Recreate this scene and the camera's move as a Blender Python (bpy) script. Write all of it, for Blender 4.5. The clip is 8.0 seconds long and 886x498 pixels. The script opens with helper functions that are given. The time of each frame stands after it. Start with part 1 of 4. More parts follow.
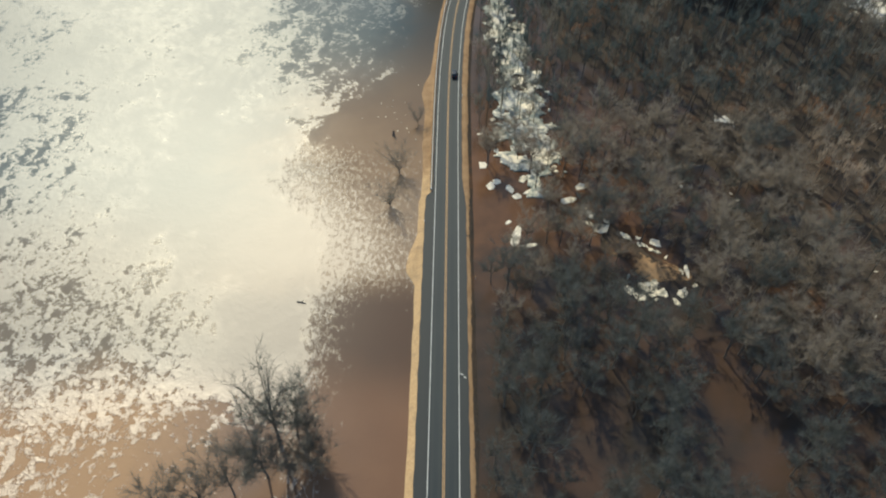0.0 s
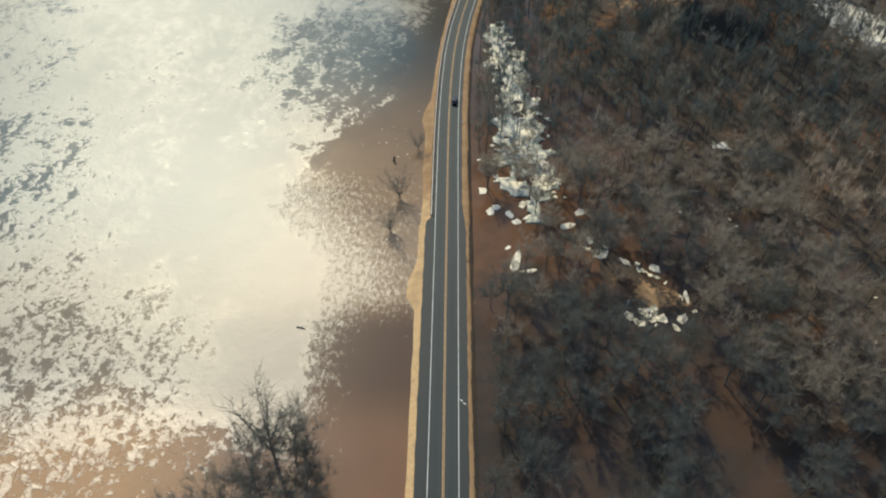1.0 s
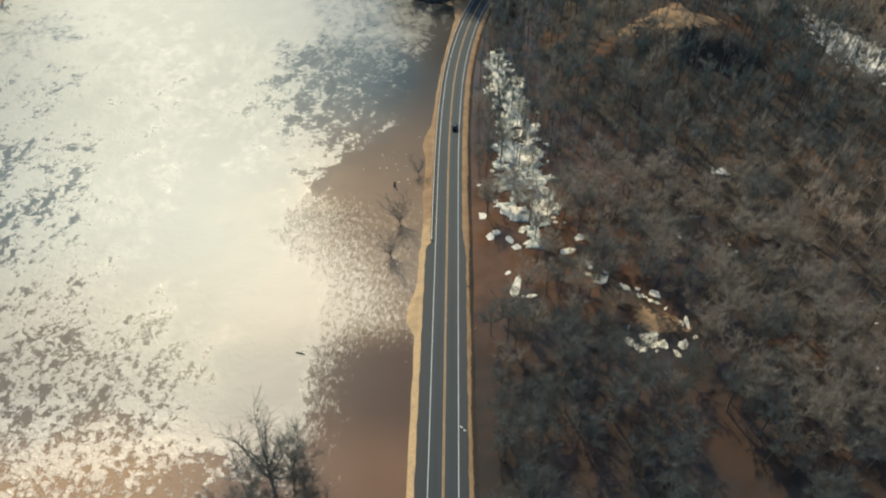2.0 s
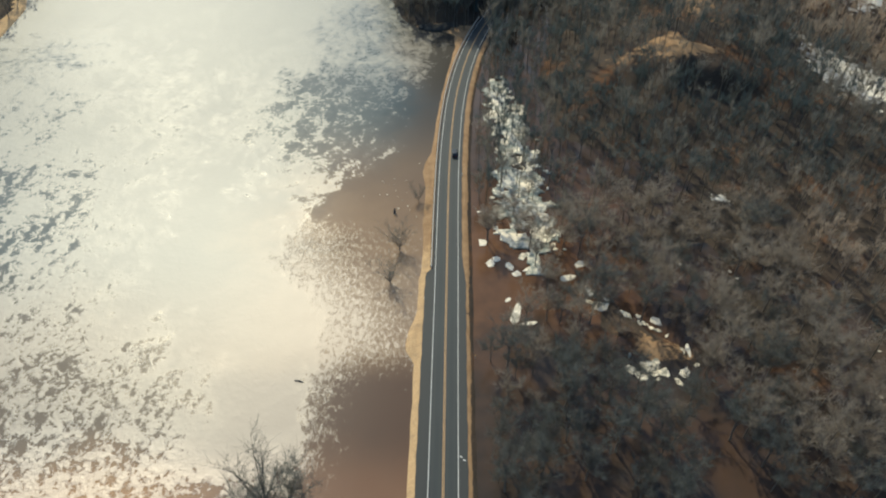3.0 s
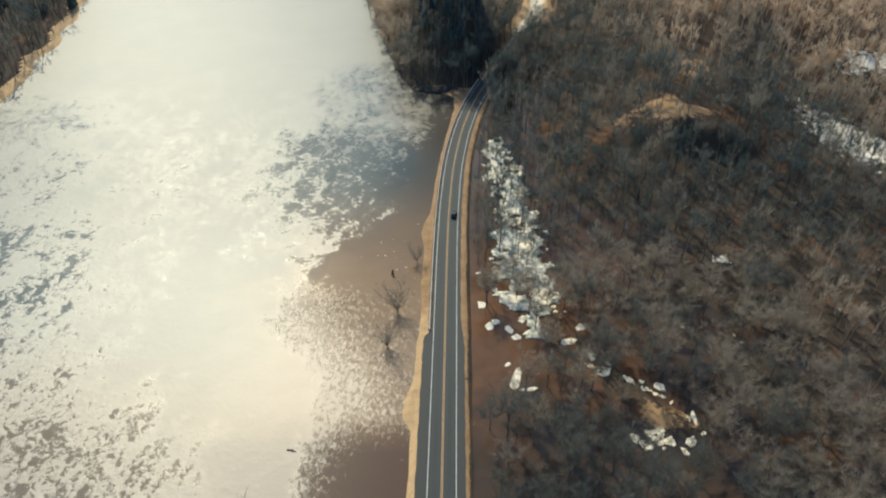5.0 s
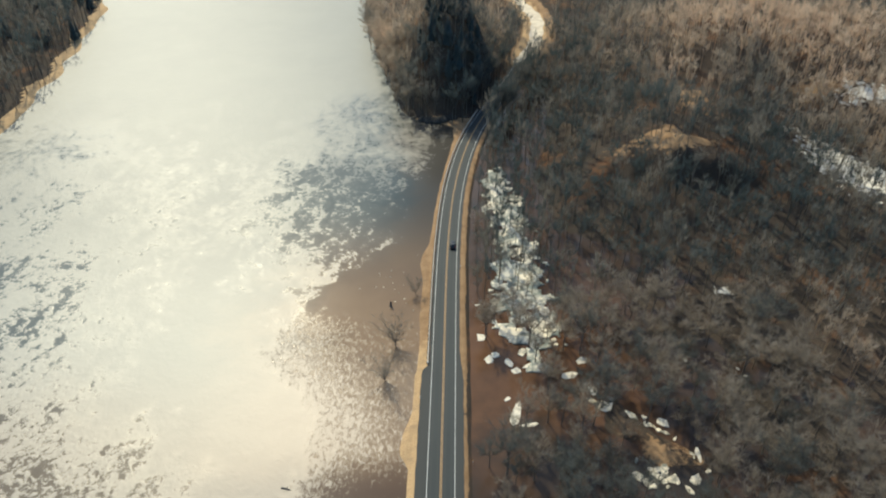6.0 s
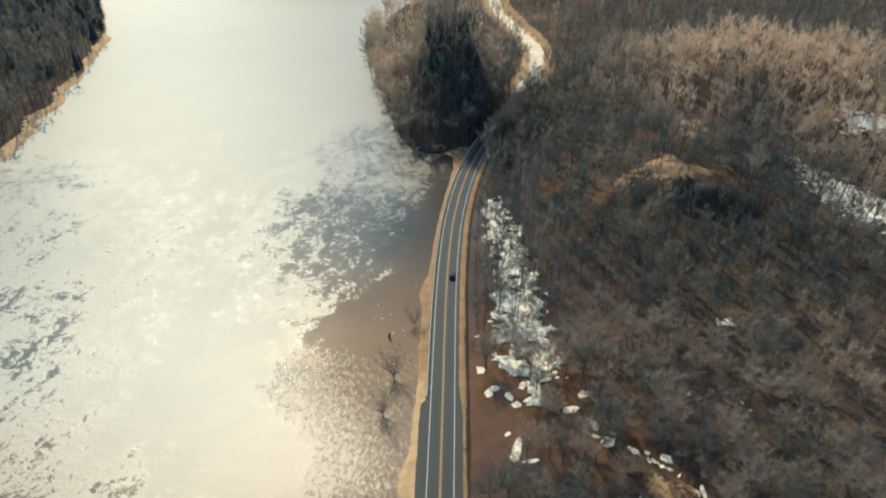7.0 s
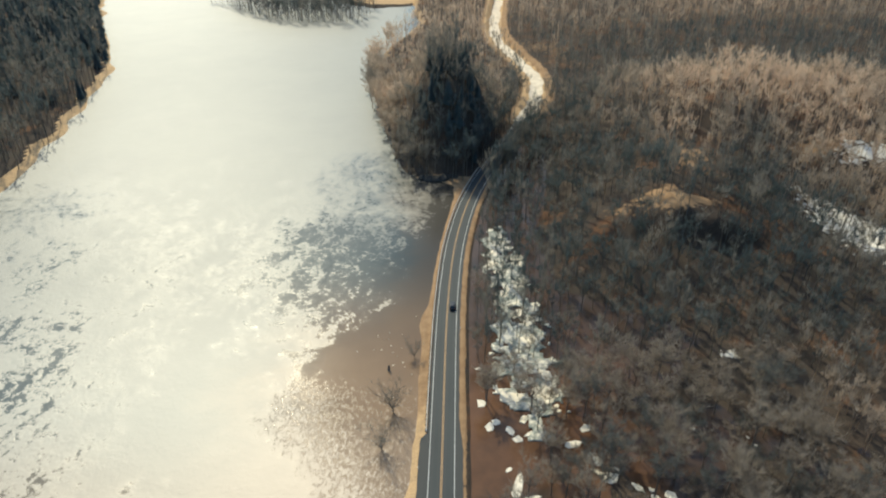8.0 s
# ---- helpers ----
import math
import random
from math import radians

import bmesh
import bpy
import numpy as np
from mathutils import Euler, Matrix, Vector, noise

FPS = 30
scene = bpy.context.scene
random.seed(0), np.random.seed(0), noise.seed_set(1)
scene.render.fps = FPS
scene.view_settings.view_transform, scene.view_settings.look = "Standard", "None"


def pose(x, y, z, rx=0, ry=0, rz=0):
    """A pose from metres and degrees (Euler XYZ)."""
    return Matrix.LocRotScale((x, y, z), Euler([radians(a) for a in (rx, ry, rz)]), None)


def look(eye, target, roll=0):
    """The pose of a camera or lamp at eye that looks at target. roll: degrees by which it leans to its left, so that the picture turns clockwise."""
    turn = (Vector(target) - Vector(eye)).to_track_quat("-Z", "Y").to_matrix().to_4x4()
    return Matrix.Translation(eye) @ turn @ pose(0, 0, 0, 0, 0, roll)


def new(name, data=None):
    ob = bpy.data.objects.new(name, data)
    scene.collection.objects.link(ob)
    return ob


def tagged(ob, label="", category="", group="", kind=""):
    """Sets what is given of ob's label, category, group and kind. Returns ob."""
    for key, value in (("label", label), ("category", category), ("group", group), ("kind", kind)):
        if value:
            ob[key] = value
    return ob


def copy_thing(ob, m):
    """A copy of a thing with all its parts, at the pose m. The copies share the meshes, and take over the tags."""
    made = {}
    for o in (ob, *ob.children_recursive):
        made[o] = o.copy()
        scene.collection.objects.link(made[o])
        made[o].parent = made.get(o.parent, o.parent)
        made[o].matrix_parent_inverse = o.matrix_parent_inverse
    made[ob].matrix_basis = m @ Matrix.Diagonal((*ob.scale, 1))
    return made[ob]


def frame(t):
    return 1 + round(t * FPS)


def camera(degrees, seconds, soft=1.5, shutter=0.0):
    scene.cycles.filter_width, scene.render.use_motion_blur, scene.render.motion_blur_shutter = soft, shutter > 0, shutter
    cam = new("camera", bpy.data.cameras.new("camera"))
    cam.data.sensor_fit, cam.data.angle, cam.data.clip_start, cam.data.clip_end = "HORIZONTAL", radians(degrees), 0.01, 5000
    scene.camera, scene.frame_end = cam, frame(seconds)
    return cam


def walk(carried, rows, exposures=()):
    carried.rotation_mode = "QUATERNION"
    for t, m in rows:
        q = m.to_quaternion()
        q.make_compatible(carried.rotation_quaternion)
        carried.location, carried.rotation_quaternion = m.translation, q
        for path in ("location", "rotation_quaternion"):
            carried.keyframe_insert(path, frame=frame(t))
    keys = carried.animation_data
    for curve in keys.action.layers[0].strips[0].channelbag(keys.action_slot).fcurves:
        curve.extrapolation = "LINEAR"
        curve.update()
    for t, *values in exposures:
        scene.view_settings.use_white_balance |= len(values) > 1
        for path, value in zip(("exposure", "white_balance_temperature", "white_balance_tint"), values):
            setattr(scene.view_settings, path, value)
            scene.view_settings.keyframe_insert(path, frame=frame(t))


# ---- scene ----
# ---- camera: a drone hovering about 143 m over the road, tilting up ----
cam = camera(66.22, 8.0, soft=2.05)
PATH = [
    (0.0, pose(0.00, 0.00, 142.32, 42.235, -0.020, -0.273)),
    (0.5, pose(0.16, 0.03, 142.72, 43.208, -0.022, -0.218)),
    (1.0, pose(0.26, 0.03, 143.08, 44.212, -0.023, -0.172)),
    (1.5, pose(0.34, 0.07, 143.37, 45.201, -0.022, -0.134)),
    (3.0, pose(0.61, 0.88, 143.86, 48.263, -0.016, -0.049)),
    (3.5, pose(0.76, 1.49, 143.90, 49.385, -0.011, -0.028)),
    (4.0, pose(0.94, 2.28, 143.88, 50.552, -0.006, -0.008)),
    (4.5, pose(1.16, 3.24, 143.82, 51.740, -0.000, 0.011)),
    (6.0, pose(1.97, 6.91, 143.60, 55.207, 0.024, 0.080)),
    (6.5, pose(2.25, 8.24, 143.60, 56.313, 0.034, 0.109)),
    (7.0, pose(2.49, 9.51, 143.68, 57.420, 0.045, 0.145)),
    (7.5, pose(2.67, 10.65, 143.89, 58.534, 0.057, 0.187)),
    (8.0, pose(2.77, 11.54, 144.26, 59.614, 0.070, 0.237)),
]
walk(cam, PATH, exposures=[(0.0, -0.12, 6140, -2), (1.5, -0.12, 6140, -2), (4.5, -0.06, 6140, -2), (7.0, -0.01, 6140, -2), (8.0, 0.02, 6140, -2)])

# ---- light: clear winter sun ahead, low over the far bank ----
SUN_AZ, SUN_EL = radians(-23.0), radians(41.0)      # azimuth from +y, to the right
world = bpy.data.worlds.new("sky")
scene.world = world
world.use_nodes = True
wn = world.node_tree.nodes
sky = wn.new("ShaderNodeTexSky")
sky.sky_type, sky.sun_disc = "NISHITA", False
sky.sun_elevation, sky.sun_rotation = SUN_EL, SUN_AZ
sky.air_density, sky.dust_density, sky.ozone_density = 1.0, 1.2, 1.0
wn["Background"].inputs["Strength"].default_value = 0.165
world.node_tree.links.new(sky.outputs[0], wn["Background"].inputs["Color"])

sun_data = bpy.data.lights.new("sun", "SUN")
sun_data.energy, sun_data.angle, sun_data.color = 4.4, radians(0.6), (1.0, 0.84, 0.62)
sun = new("sun", sun_data)
SUN_DIR = Vector((math.sin(SUN_AZ) * math.cos(SUN_EL), math.cos(SUN_AZ) * math.cos(SUN_EL), math.sin(SUN_EL)))
sun.matrix_world = look(SUN_DIR * 400, (0, 0, 0))


# ---- materials ----
class Mat:
    """A small wrapper to write node materials in few lines."""

    def __init__(self, name, rough=0.8, spec=0.3, metal=0.0):
        self.m = bpy.data.materials.new(name)
        self.m.use_nodes = True
        self.nt = self.m.node_tree
        self.b = self.nt.nodes["Principled BSDF"]
        self.b.inputs["Roughness"].default_value = rough
        self.b.inputs["Specular IOR Level"].default_value = spec
        self.b.inputs["Metallic"].default_value = metal

    def node(self, kind, **props):
        n = self.nt.nodes.new(kind)
        for k, v in props.items():
            if k == "operation":
                n.operation = v
            elif k == "attribute":
                n.attribute_name = v
            elif k == "data":
                n.data_type = v
            elif k == "blend":
                n.blend_type = v
        return n

    def link(self, a, b):
        self.nt.links.new(a, b)
        return self

    def put(self, sock, v):
        if isinstance(v, bpy.types.NodeSocket):
            self.nt.links.new(v, sock)
        else:
            sock.default_value = v

    def place(self):
        return self.node("ShaderNodeNewGeometry").outputs["Position"]

    def noise(self, scale, detail=4.0, vec=None, rough=0.6, stretch=None, distort=0.0):
        n = self.node("ShaderNodeTexNoise")
        n.inputs["Scale"].default_value, n.inputs["Detail"].default_value = scale, detail
        n.inputs["Roughness"].default_value, n.inputs["Distortion"].default_value = rough, distort
        v = vec if vec is not None else self.place()
        if stretch:
            mp = self.node("ShaderNodeMapping")
            mp.inputs["Scale"].default_value = stretch[:3]
            if len(stretch) > 3:
                mp.inputs["Rotation"].default_value = (0, 0, radians(stretch[3]))
            self.link(v, mp.inputs["Vector"])
            v = mp.outputs[0]
        self.link(v, n.inputs["Vector"])
        return n.outputs["Fac"]

    def math(self, op, a, b=0.0, clamp=False):
        n = self.node("ShaderNodeMath", operation=op)
        n.use_clamp = clamp
        self.put(n.inputs[0], a)
        self.put(n.inputs[1], b)
        return n.outputs[0]

    def ramp(self, fac, lo, hi, a=0.0, b=1.0):
        """Eased from a to b as fac goes from lo to hi."""
        n = self.node("ShaderNodeMapRange")
        n.interpolation_type = "SMOOTHSTEP"
        self.put(n.inputs["Value"], fac)
        self.put(n.inputs["From Min"], lo)
        self.put(n.inputs["From Max"], hi)
        n.inputs["To Min"].default_value, n.inputs["To Max"].default_value = a, b
        return n.outputs["Result"]

    def mix(self, fac, a, b):
        n = self.node("ShaderNodeMix", data="RGBA")
        self.put(n.inputs["Factor"], fac)
        for s, v in ((n.inputs[6], a), (n.inputs[7], b)):
            self.put(s, v if isinstance(v, bpy.types.NodeSocket) else (*v, 1.0))
        return n.outputs[2]

    def attr(self, name):
        return self.node("ShaderNodeAttribute", attribute=name).outputs["Fac"]

    def axis(self):
        s = self.node("ShaderNodeSeparateXYZ")
        self.link(self.place(), s.inputs[0])
        return s.outputs

    def bump(self, height, strength, dist=0.1):
        n = self.node("ShaderNodeBump")
        n.inputs["Strength"].default_value, n.inputs["Distance"].default_value = strength, dist
        self.link(height, n.inputs["Height"])
        self.link(n.outputs[0], self.b.inputs["Normal"])
        return self

    def color(self, c):
        self.put(self.b.inputs["Base Color"], c if isinstance(c, bpy.types.NodeSocket) else (*c, 1.0))
        return self

    def rough(self, v):
        self.put(self.b.inputs["Roughness"], v)
        return self


def simple(name, c1, c2, scale, rough=0.8, spec=0.3, metal=0.0, bump=0.0):
    m = Mat(name, rough, spec, metal)
    n = m.noise(scale, 5)
    m.color(m.mix(m.ramp(n, 0.3, 0.7), c1, c2))
    if bump:
        m.bump(n, bump, 0.05)
    return m.m


def river_material():
    m = Mat("turbid_river_water", 0.3, 1.0)
    m.b.inputs["Specular Tint"].default_value = (0.98, 0.955, 0.91, 1.0)
    ax = m.axis()
    x, y = ax[0], ax[1]

    def add(a, b):
        return m.math("ADD", a, b)

    def mul(a, b):
        return m.math("MULTIPLY", a, b)

    silt = m.noise(0.022, 5)
    drift = mul(m.math("SUBTRACT", silt, 0.5), 50.0)
    # base colour: an orange silt plume near by, a dark tongue beyond it, pale tan shallows, darker water upstream
    # teal of the mirrored sky put into the midstream base colour
    sky_midstream = m.mix(m.ramp(silt, 0.3, 0.7), (0.012, 0.034, 0.046), (0.028, 0.050, 0.056))
    plume_and_glow = m.mix(m.ramp(silt, 0.3, 0.7), (0.140, 0.072, 0.040), (0.185, 0.098, 0.052))
    # silt turns golden to the left, the sun's glow painted into it
    plume_and_glow = m.mix(m.ramp(add(x, drift), -75, -45, 1.0, 0.0), plume_and_glow, (0.33, 0.185, 0.080))
    shallow = m.mix(m.ramp(silt, 0.35, 0.65), (0.155, 0.098, 0.058), (0.21, 0.135, 0.078))
    tongue = (0.085, 0.052, 0.036)
    shallow = m.mix(mul(m.ramp(y, 112, 128), m.ramp(y, 146, 165, 1.0, 0.0)), shallow, (0.245, 0.175, 0.118))
    sky_midstream = m.mix(m.ramp(add(y, mul(drift, 0.5)), 118, 165), (0.105, 0.080, 0.056), sky_midstream)
    bank = m.mix(m.ramp(add(y, mul(drift, 0.3)), 108, 124), tongue, shallow)
    c = m.mix(m.ramp(add(x, drift), -75.0, -30.0), sky_midstream, bank)
    c = m.mix(m.ramp(add(y, mul(drift, 0.6)), 178, 250), c, m.mix(m.ramp(add(x, drift), -28, -6), sky_midstream, (0.045, 0.040, 0.034)))
    c = m.mix(m.ramp(add(y, mul(drift, 0.5)), 76, 96), plume_and_glow, c)
    m.color(c)

    # where the wind lets go of the water: the lee of the road bank, and slicks in the stream
    warp = mul(m.math("SUBTRACT", m.noise(0.035, 6, rough=0.62, distort=0.4), 0.5), 46.0)
    line = add(add(m.ramp(y, 128, 160, -26.0, -46.0), m.ramp(y, 166, 186, 0.0, 6.0)), add(m.ramp(y, 190, 224, 0.0, 21.0), m.ramp(y, 245, 310, 0.0, 20.0)))
    line = add(line, m.ramp(y, 318, 420, 0.0, -30.0))
    curl = mul(m.math("SUBTRACT", m.noise(0.11, 8, rough=0.68, distort=0.8, stretch=(1.0, 0.8, 1.0, 30)), 0.5), 62.0)
    lee = m.ramp(m.math("SUBTRACT", add(add(x, mul(warp, m.ramp(y, 140, 180, 0.15, 0.35))), mul(curl, m.ramp(y, 145, 185, 0.42, 1.0))), line), m.ramp(y, 150, 190, -16.0, -22.0), m.ramp(y, 150, 190, 9.0, 13.0))

    def slick(cx, cy, rx, ry, turn, peak):
        ca, sa = math.cos(radians(turn)), math.sin(radians(turn))
        dx = m.math("SUBTRACT", add(x, mul(warp, 0.7)), cx)
        dy = m.math("SUBTRACT", add(y, mul(warp, 0.4)), cy)
        u = m.math("DIVIDE", add(mul(dx, ca), mul(dy, sa)), rx)
        v = m.math("DIVIDE", add(mul(dx, -sa), mul(dy, ca)), ry)
        return m.ramp(add(mul(u, u), mul(v, v)), 0.0, 2.9, peak, 0.0)

    still = m.math("MAXIMUM", mul(m.ramp(x, -108, -72, 0.44, 0.05), m.ramp(y, 235, 310, 1.0, 0.1)), mul(m.ramp(y, 195, 240, 0.05, 0.26), m.ramp(y, 265, 330, 1.0, 0.0)))
    for cx, cy, rx, ry, turn, peak in ((-38, 246, 31, 50, 10, 0.80), (-30, 318, 34, 46, 0, 0.60), (-156, 174, 42, 42, -20, 0.66), (-121, 125, 28, 42, 10, 0.56),
                                       (-184, 290, 34, 32, 0, 0.56), (-66, 203, 8, 17, -25, 0.50), (-172, 246, 30, 26, 0, 0.54), (-64, 238, 26, 22, 0, 0.50),
                                       (-96, 100, 36, 30, 0, 0.58), (-84, 222, 30, 14, -20, 0.40)):
        still = m.math("MAXIMUM", slick(cx, cy, rx, ry, turn, peak), still)
    riffle = m.ramp(add(add(y, mul(x, 0.10)), mul(warp, 0.6)), 58, 100, 1.0, 0.0)
    still = m.math("MAXIMUM", still, mul(riffle, m.ramp(x, -92, -55, 0.62, 0.82)))
    glints = m.math("MULTIPLY", m.ramp(y, 108, 122), m.ramp(y, 160, 185, 1.0, 0.0))
    still = m.math("MAXIMUM", still, mul(lee, m.math("SUBTRACT", m.ramp(y, 102, 118, 1.75, 1.28), mul(glints, m.ramp(m.math("SUBTRACT", x, line), 2, 26, 0.74, 0.16)))))

    # ragged drifts of ripples: long swirls, flecks and the finest sparkle
    swirl = m.noise(0.085, 9, rough=0.66, stretch=(1.0, 0.75, 1.0, 28), distort=0.7)
    fleck = m.noise(0.30, 7, rough=0.70, stretch=(1.0, 0.72, 1.0, 24), distort=0.6)
    ripple = m.noise(1.0, 4, rough=0.6, stretch=(1.0, 0.55, 1.0, 20), distort=0.9)
    spark = m.noise(0.55, 6, rough=0.68, distort=0.6)
    ragged = add(add(mul(swirl, 0.46), mul(fleck, 0.37)), mul(spark, 0.31))
    ragged = m.math("SUBTRACT", ragged, 0.06)
    close = add(mul(fleck, 0.42), add(mul(spark, 0.43), mul(swirl, 0.15)))
    fine = m.math("MAXIMUM", m.math("MAXIMUM", riffle, mul(m.ramp(y, 112, 150, 0.85, 0.0), m.ramp(x, -95, -72, 1.0, 0.0))), mul(lee, glints))
    ragged = add(mul(ragged, m.math("SUBTRACT", 1.0, fine)), mul(close, fine))
    ragged = add(mul(m.math("SUBTRACT", ragged, 0.5), 1.35), 0.5)
    shoal = mul(m.ramp(lee, 0.05, 0.35), m.ramp(y, 165, 190, 1.0, 0.0))
    ragged = add(mul(ragged, m.math("SUBTRACT", 1.0, shoal)), mul(add(mul(m.math("SUBTRACT", ripple, 0.5), 1.5), 0.5), shoal))
    level = add(0.22, mul(still, 0.46))
    over = m.math("SUBTRACT", ragged, level)
    hazy = m.ramp(y, 200, 300)
    crisp = add(mul(m.ramp(over, -0.03, 0.05), m.ramp(riffle, 0.0, 0.4, 0.58, 0.85)), mul(m.ramp(over, -0.2, 0.2), m.ramp(riffle, 0.0, 0.4, 0.42, 0.15)))
    smooth = m.ramp(over, -0.25, 0.28)
    hazy = m.math("MAXIMUM", hazy, mul(shoal, 0.8))
    live = add(mul(crisp, m.math("SUBTRACT", 1.0, hazy)), mul(smooth, hazy))
    far = m.ramp(y, 220, 560)

    m.rough(add(add(0.16, mul(m.math("MAXIMUM", live, mul(shoal, m.ramp(live, 0.0, 0.32))), 0.43)), mul(m.math("MULTIPLY", riffle, live), -0.02)))
    m.put(m.b.inputs["IOR"], m.ramp(riffle, 0.0, 0.7, 1.65, 1.95))
    m.put(m.b.inputs["Specular IOR Level"], mul(m.ramp(live, 0.0, 1.0, 0.16, 1.0), m.math("SUBTRACT", m.ramp(y, 140, 250, 1.0, 0.47), mul(far, 0.15))))
    # the finest ripples scatter the sun more widely
    m.put(m.b.inputs["Coat Weight"], m.math("MAXIMUM", live, m.math("MAXIMUM", mul(m.ramp(x, -85, -45, 0.6, 0.2), m.ramp(riffle, 0.0, 0.6, 1.0, 0.22)), m.ramp(m.math("SUBTRACT", x, line), -22, 22, 0.75, 0.16))))
    m.put(m.b.inputs["Coat Roughness"], add(0.62, mul(far, 0.08)))
    m.put(m.b.inputs["Coat IOR"], add(m.math("SUBTRACT", m.ramp(live, 0.0, 1.0, 1.40, 1.56), m.ramp(y, 160, 260, 0.0, 0.06)), mul(riffle, 0.16)))
    # wind chop, and steeper broken ripples in the near riffle
    chop = mul(m.noise(0.6, 4.0, rough=0.66, distort=0.5, stretch=(1.0, 0.85, 1.0, 20)), m.ramp(m.noise(0.13, 6, rough=0.65), 0.32, 0.68, 0.10, 0.40))
    broken = mul(m.noise(0.75, 2.5, rough=0.55, distort=1.0), m.ramp(m.noise(0.16, 7, rough=0.72), 0.38, 0.62, 0.6, 1.5))
    h = add(mul(chop, m.math("SUBTRACT", 1.0, riffle)), mul(broken, riffle))
    h = mul(h, mul(m.ramp(live, 0.0, 1.0, 0.08, 1.0), m.ramp(far, 0.0, 1.0, 1.0, 0.4)))
    m.bump(h, 0.5, 0.42)
    m.link(m.b.inputs["Normal"].links[0].from_socket, m.b.inputs["Coat Normal"])
    return m.m


def flood_material():
    m = Mat("still_flood_water", 0.12, 0.5)
    m.b.inputs["IOR"].default_value = 1.33
    n = m.noise(0.05, 5)
    ax = m.axis()
    x, y = ax[0], ax[1]
    clear = m.mix(m.ramp(n, 0.3, 0.7), (0.036, 0.031, 0.026), (0.072, 0.045, 0.031))
    silty = m.mix(m.ramp(n, 0.3, 0.65), (0.080, 0.044, 0.025), (0.135, 0.069, 0.035))
    side = m.math("MULTIPLY", m.ramp(x, 40, 75, 1.0, 0.0), m.ramp(y, 165, 215, 1.0, 0.25))
    reach = m.math("MULTIPLY", m.ramp(m.math("ADD", y, m.math("MULTIPLY", n, 40.0)), 134, 160), side)
    m.color(m.mix(reach, clear, silty))
    m.rough(m.ramp(m.noise(0.2, 4), 0.3, 0.7, 0.08, 0.22))
    m.bump(m.noise(1.2, 3), 0.05, 0.3)
    return m.m


def ground_material():
    m = Mat("leaf_litter_sand_and_snow", 0.95, 0.1)
    big, mid, fine = m.noise(0.03, 4), m.noise(0.25, 5), m.noise(2.2, 5)
    litter = m.mix(m.ramp(big, 0.35, 0.65), (0.050, 0.046, 0.043), (0.078, 0.059, 0.046))
    litter = m.mix(m.ramp(m.noise(0.05, 5), 0.52, 0.66), litter, (0.142, 0.072, 0.038))
    litter = m.mix(m.ramp(mid, 0.35, 0.7), litter, (0.050, 0.042, 0.034))
    litter = m.mix(m.ramp(fine, 0.5, 0.8), litter, (0.15, 0.108, 0.075))
    grass = m.mix(m.ramp(mid, 0.3, 0.7), (0.37, 0.245, 0.14), (0.26, 0.165, 0.092))
    sand = m.mix(m.ramp(fine, 0.3, 0.7), (0.56, 0.395, 0.225), (0.45, 0.30, 0.16))
    sand = m.mix(m.ramp(m.noise(0.4, 6, rough=0.7), 0.45, 0.8), sand, (0.33, 0.235, 0.145))
    snow = m.mix(m.ramp(mid, 0.3, 0.7), (0.88, 0.83, 0.73), (0.66, 0.64, 0.58))
    edge = m.math("MULTIPLY", m.math("SUBTRACT", m.noise(0.5, 5), 0.5), 1.1)

    def cover(name):
        return m.ramp(m.math("ADD", m.attr(name), edge), 0.42, 0.58)

    c = m.mix(cover("grass"), litter, grass)
    c = m.mix(m.ramp(m.math("ADD", m.attr("sand"), m.math("MULTIPLY", edge, 0.55)), 0.4, 0.6), c, sand)
    c = m.mix(m.ramp(m.math("ADD", m.attr("snow"), m.math("MULTIPLY", m.math("SUBTRACT", m.noise(0.22, 7, rough=0.75), 0.5), 2.6)), 0.66, 0.78), c, snow)
    m.color(c)
    m.bump(m.math("ADD", fine, m.math("MULTIPLY", mid, 2.0)), 0.6, 0.3)
    return m.m


def asphalt_material():
    m = Mat("worn_asphalt", 0.64, 0.34)
    x = m.attr("across")
    tracks = m.ramp(m.math("ABSOLUTE", m.math("SUBTRACT", m.math("ABSOLUTE", m.math("SUBTRACT", m.math("ABSOLUTE", x), 1.75)), 0.85)), 0.1, 0.5, 1.0, 0.0)
    n, g = m.noise(0.15, 5, stretch=(1, 0.25, 1)), m.noise(9.0, 3)
    c = m.mix(m.ramp(n, 0.3, 0.7), (0.013, 0.022, 0.029), (0.021, 0.031, 0.037))
    c = m.mix(m.math("MULTIPLY", tracks, 0.35), c, (0.038, 0.042, 0.044))
    c = m.mix(m.ramp(m.math("ABSOLUTE", x), 3.5, 3.7), c, (0.022, 0.027, 0.031))
    m.color(m.mix(m.ramp(g, 0.4, 0.8, 0.0, 0.2), c, (0.08, 0.08, 0.08)))
    m.bump(g, 0.2, 0.02)
    return m.m


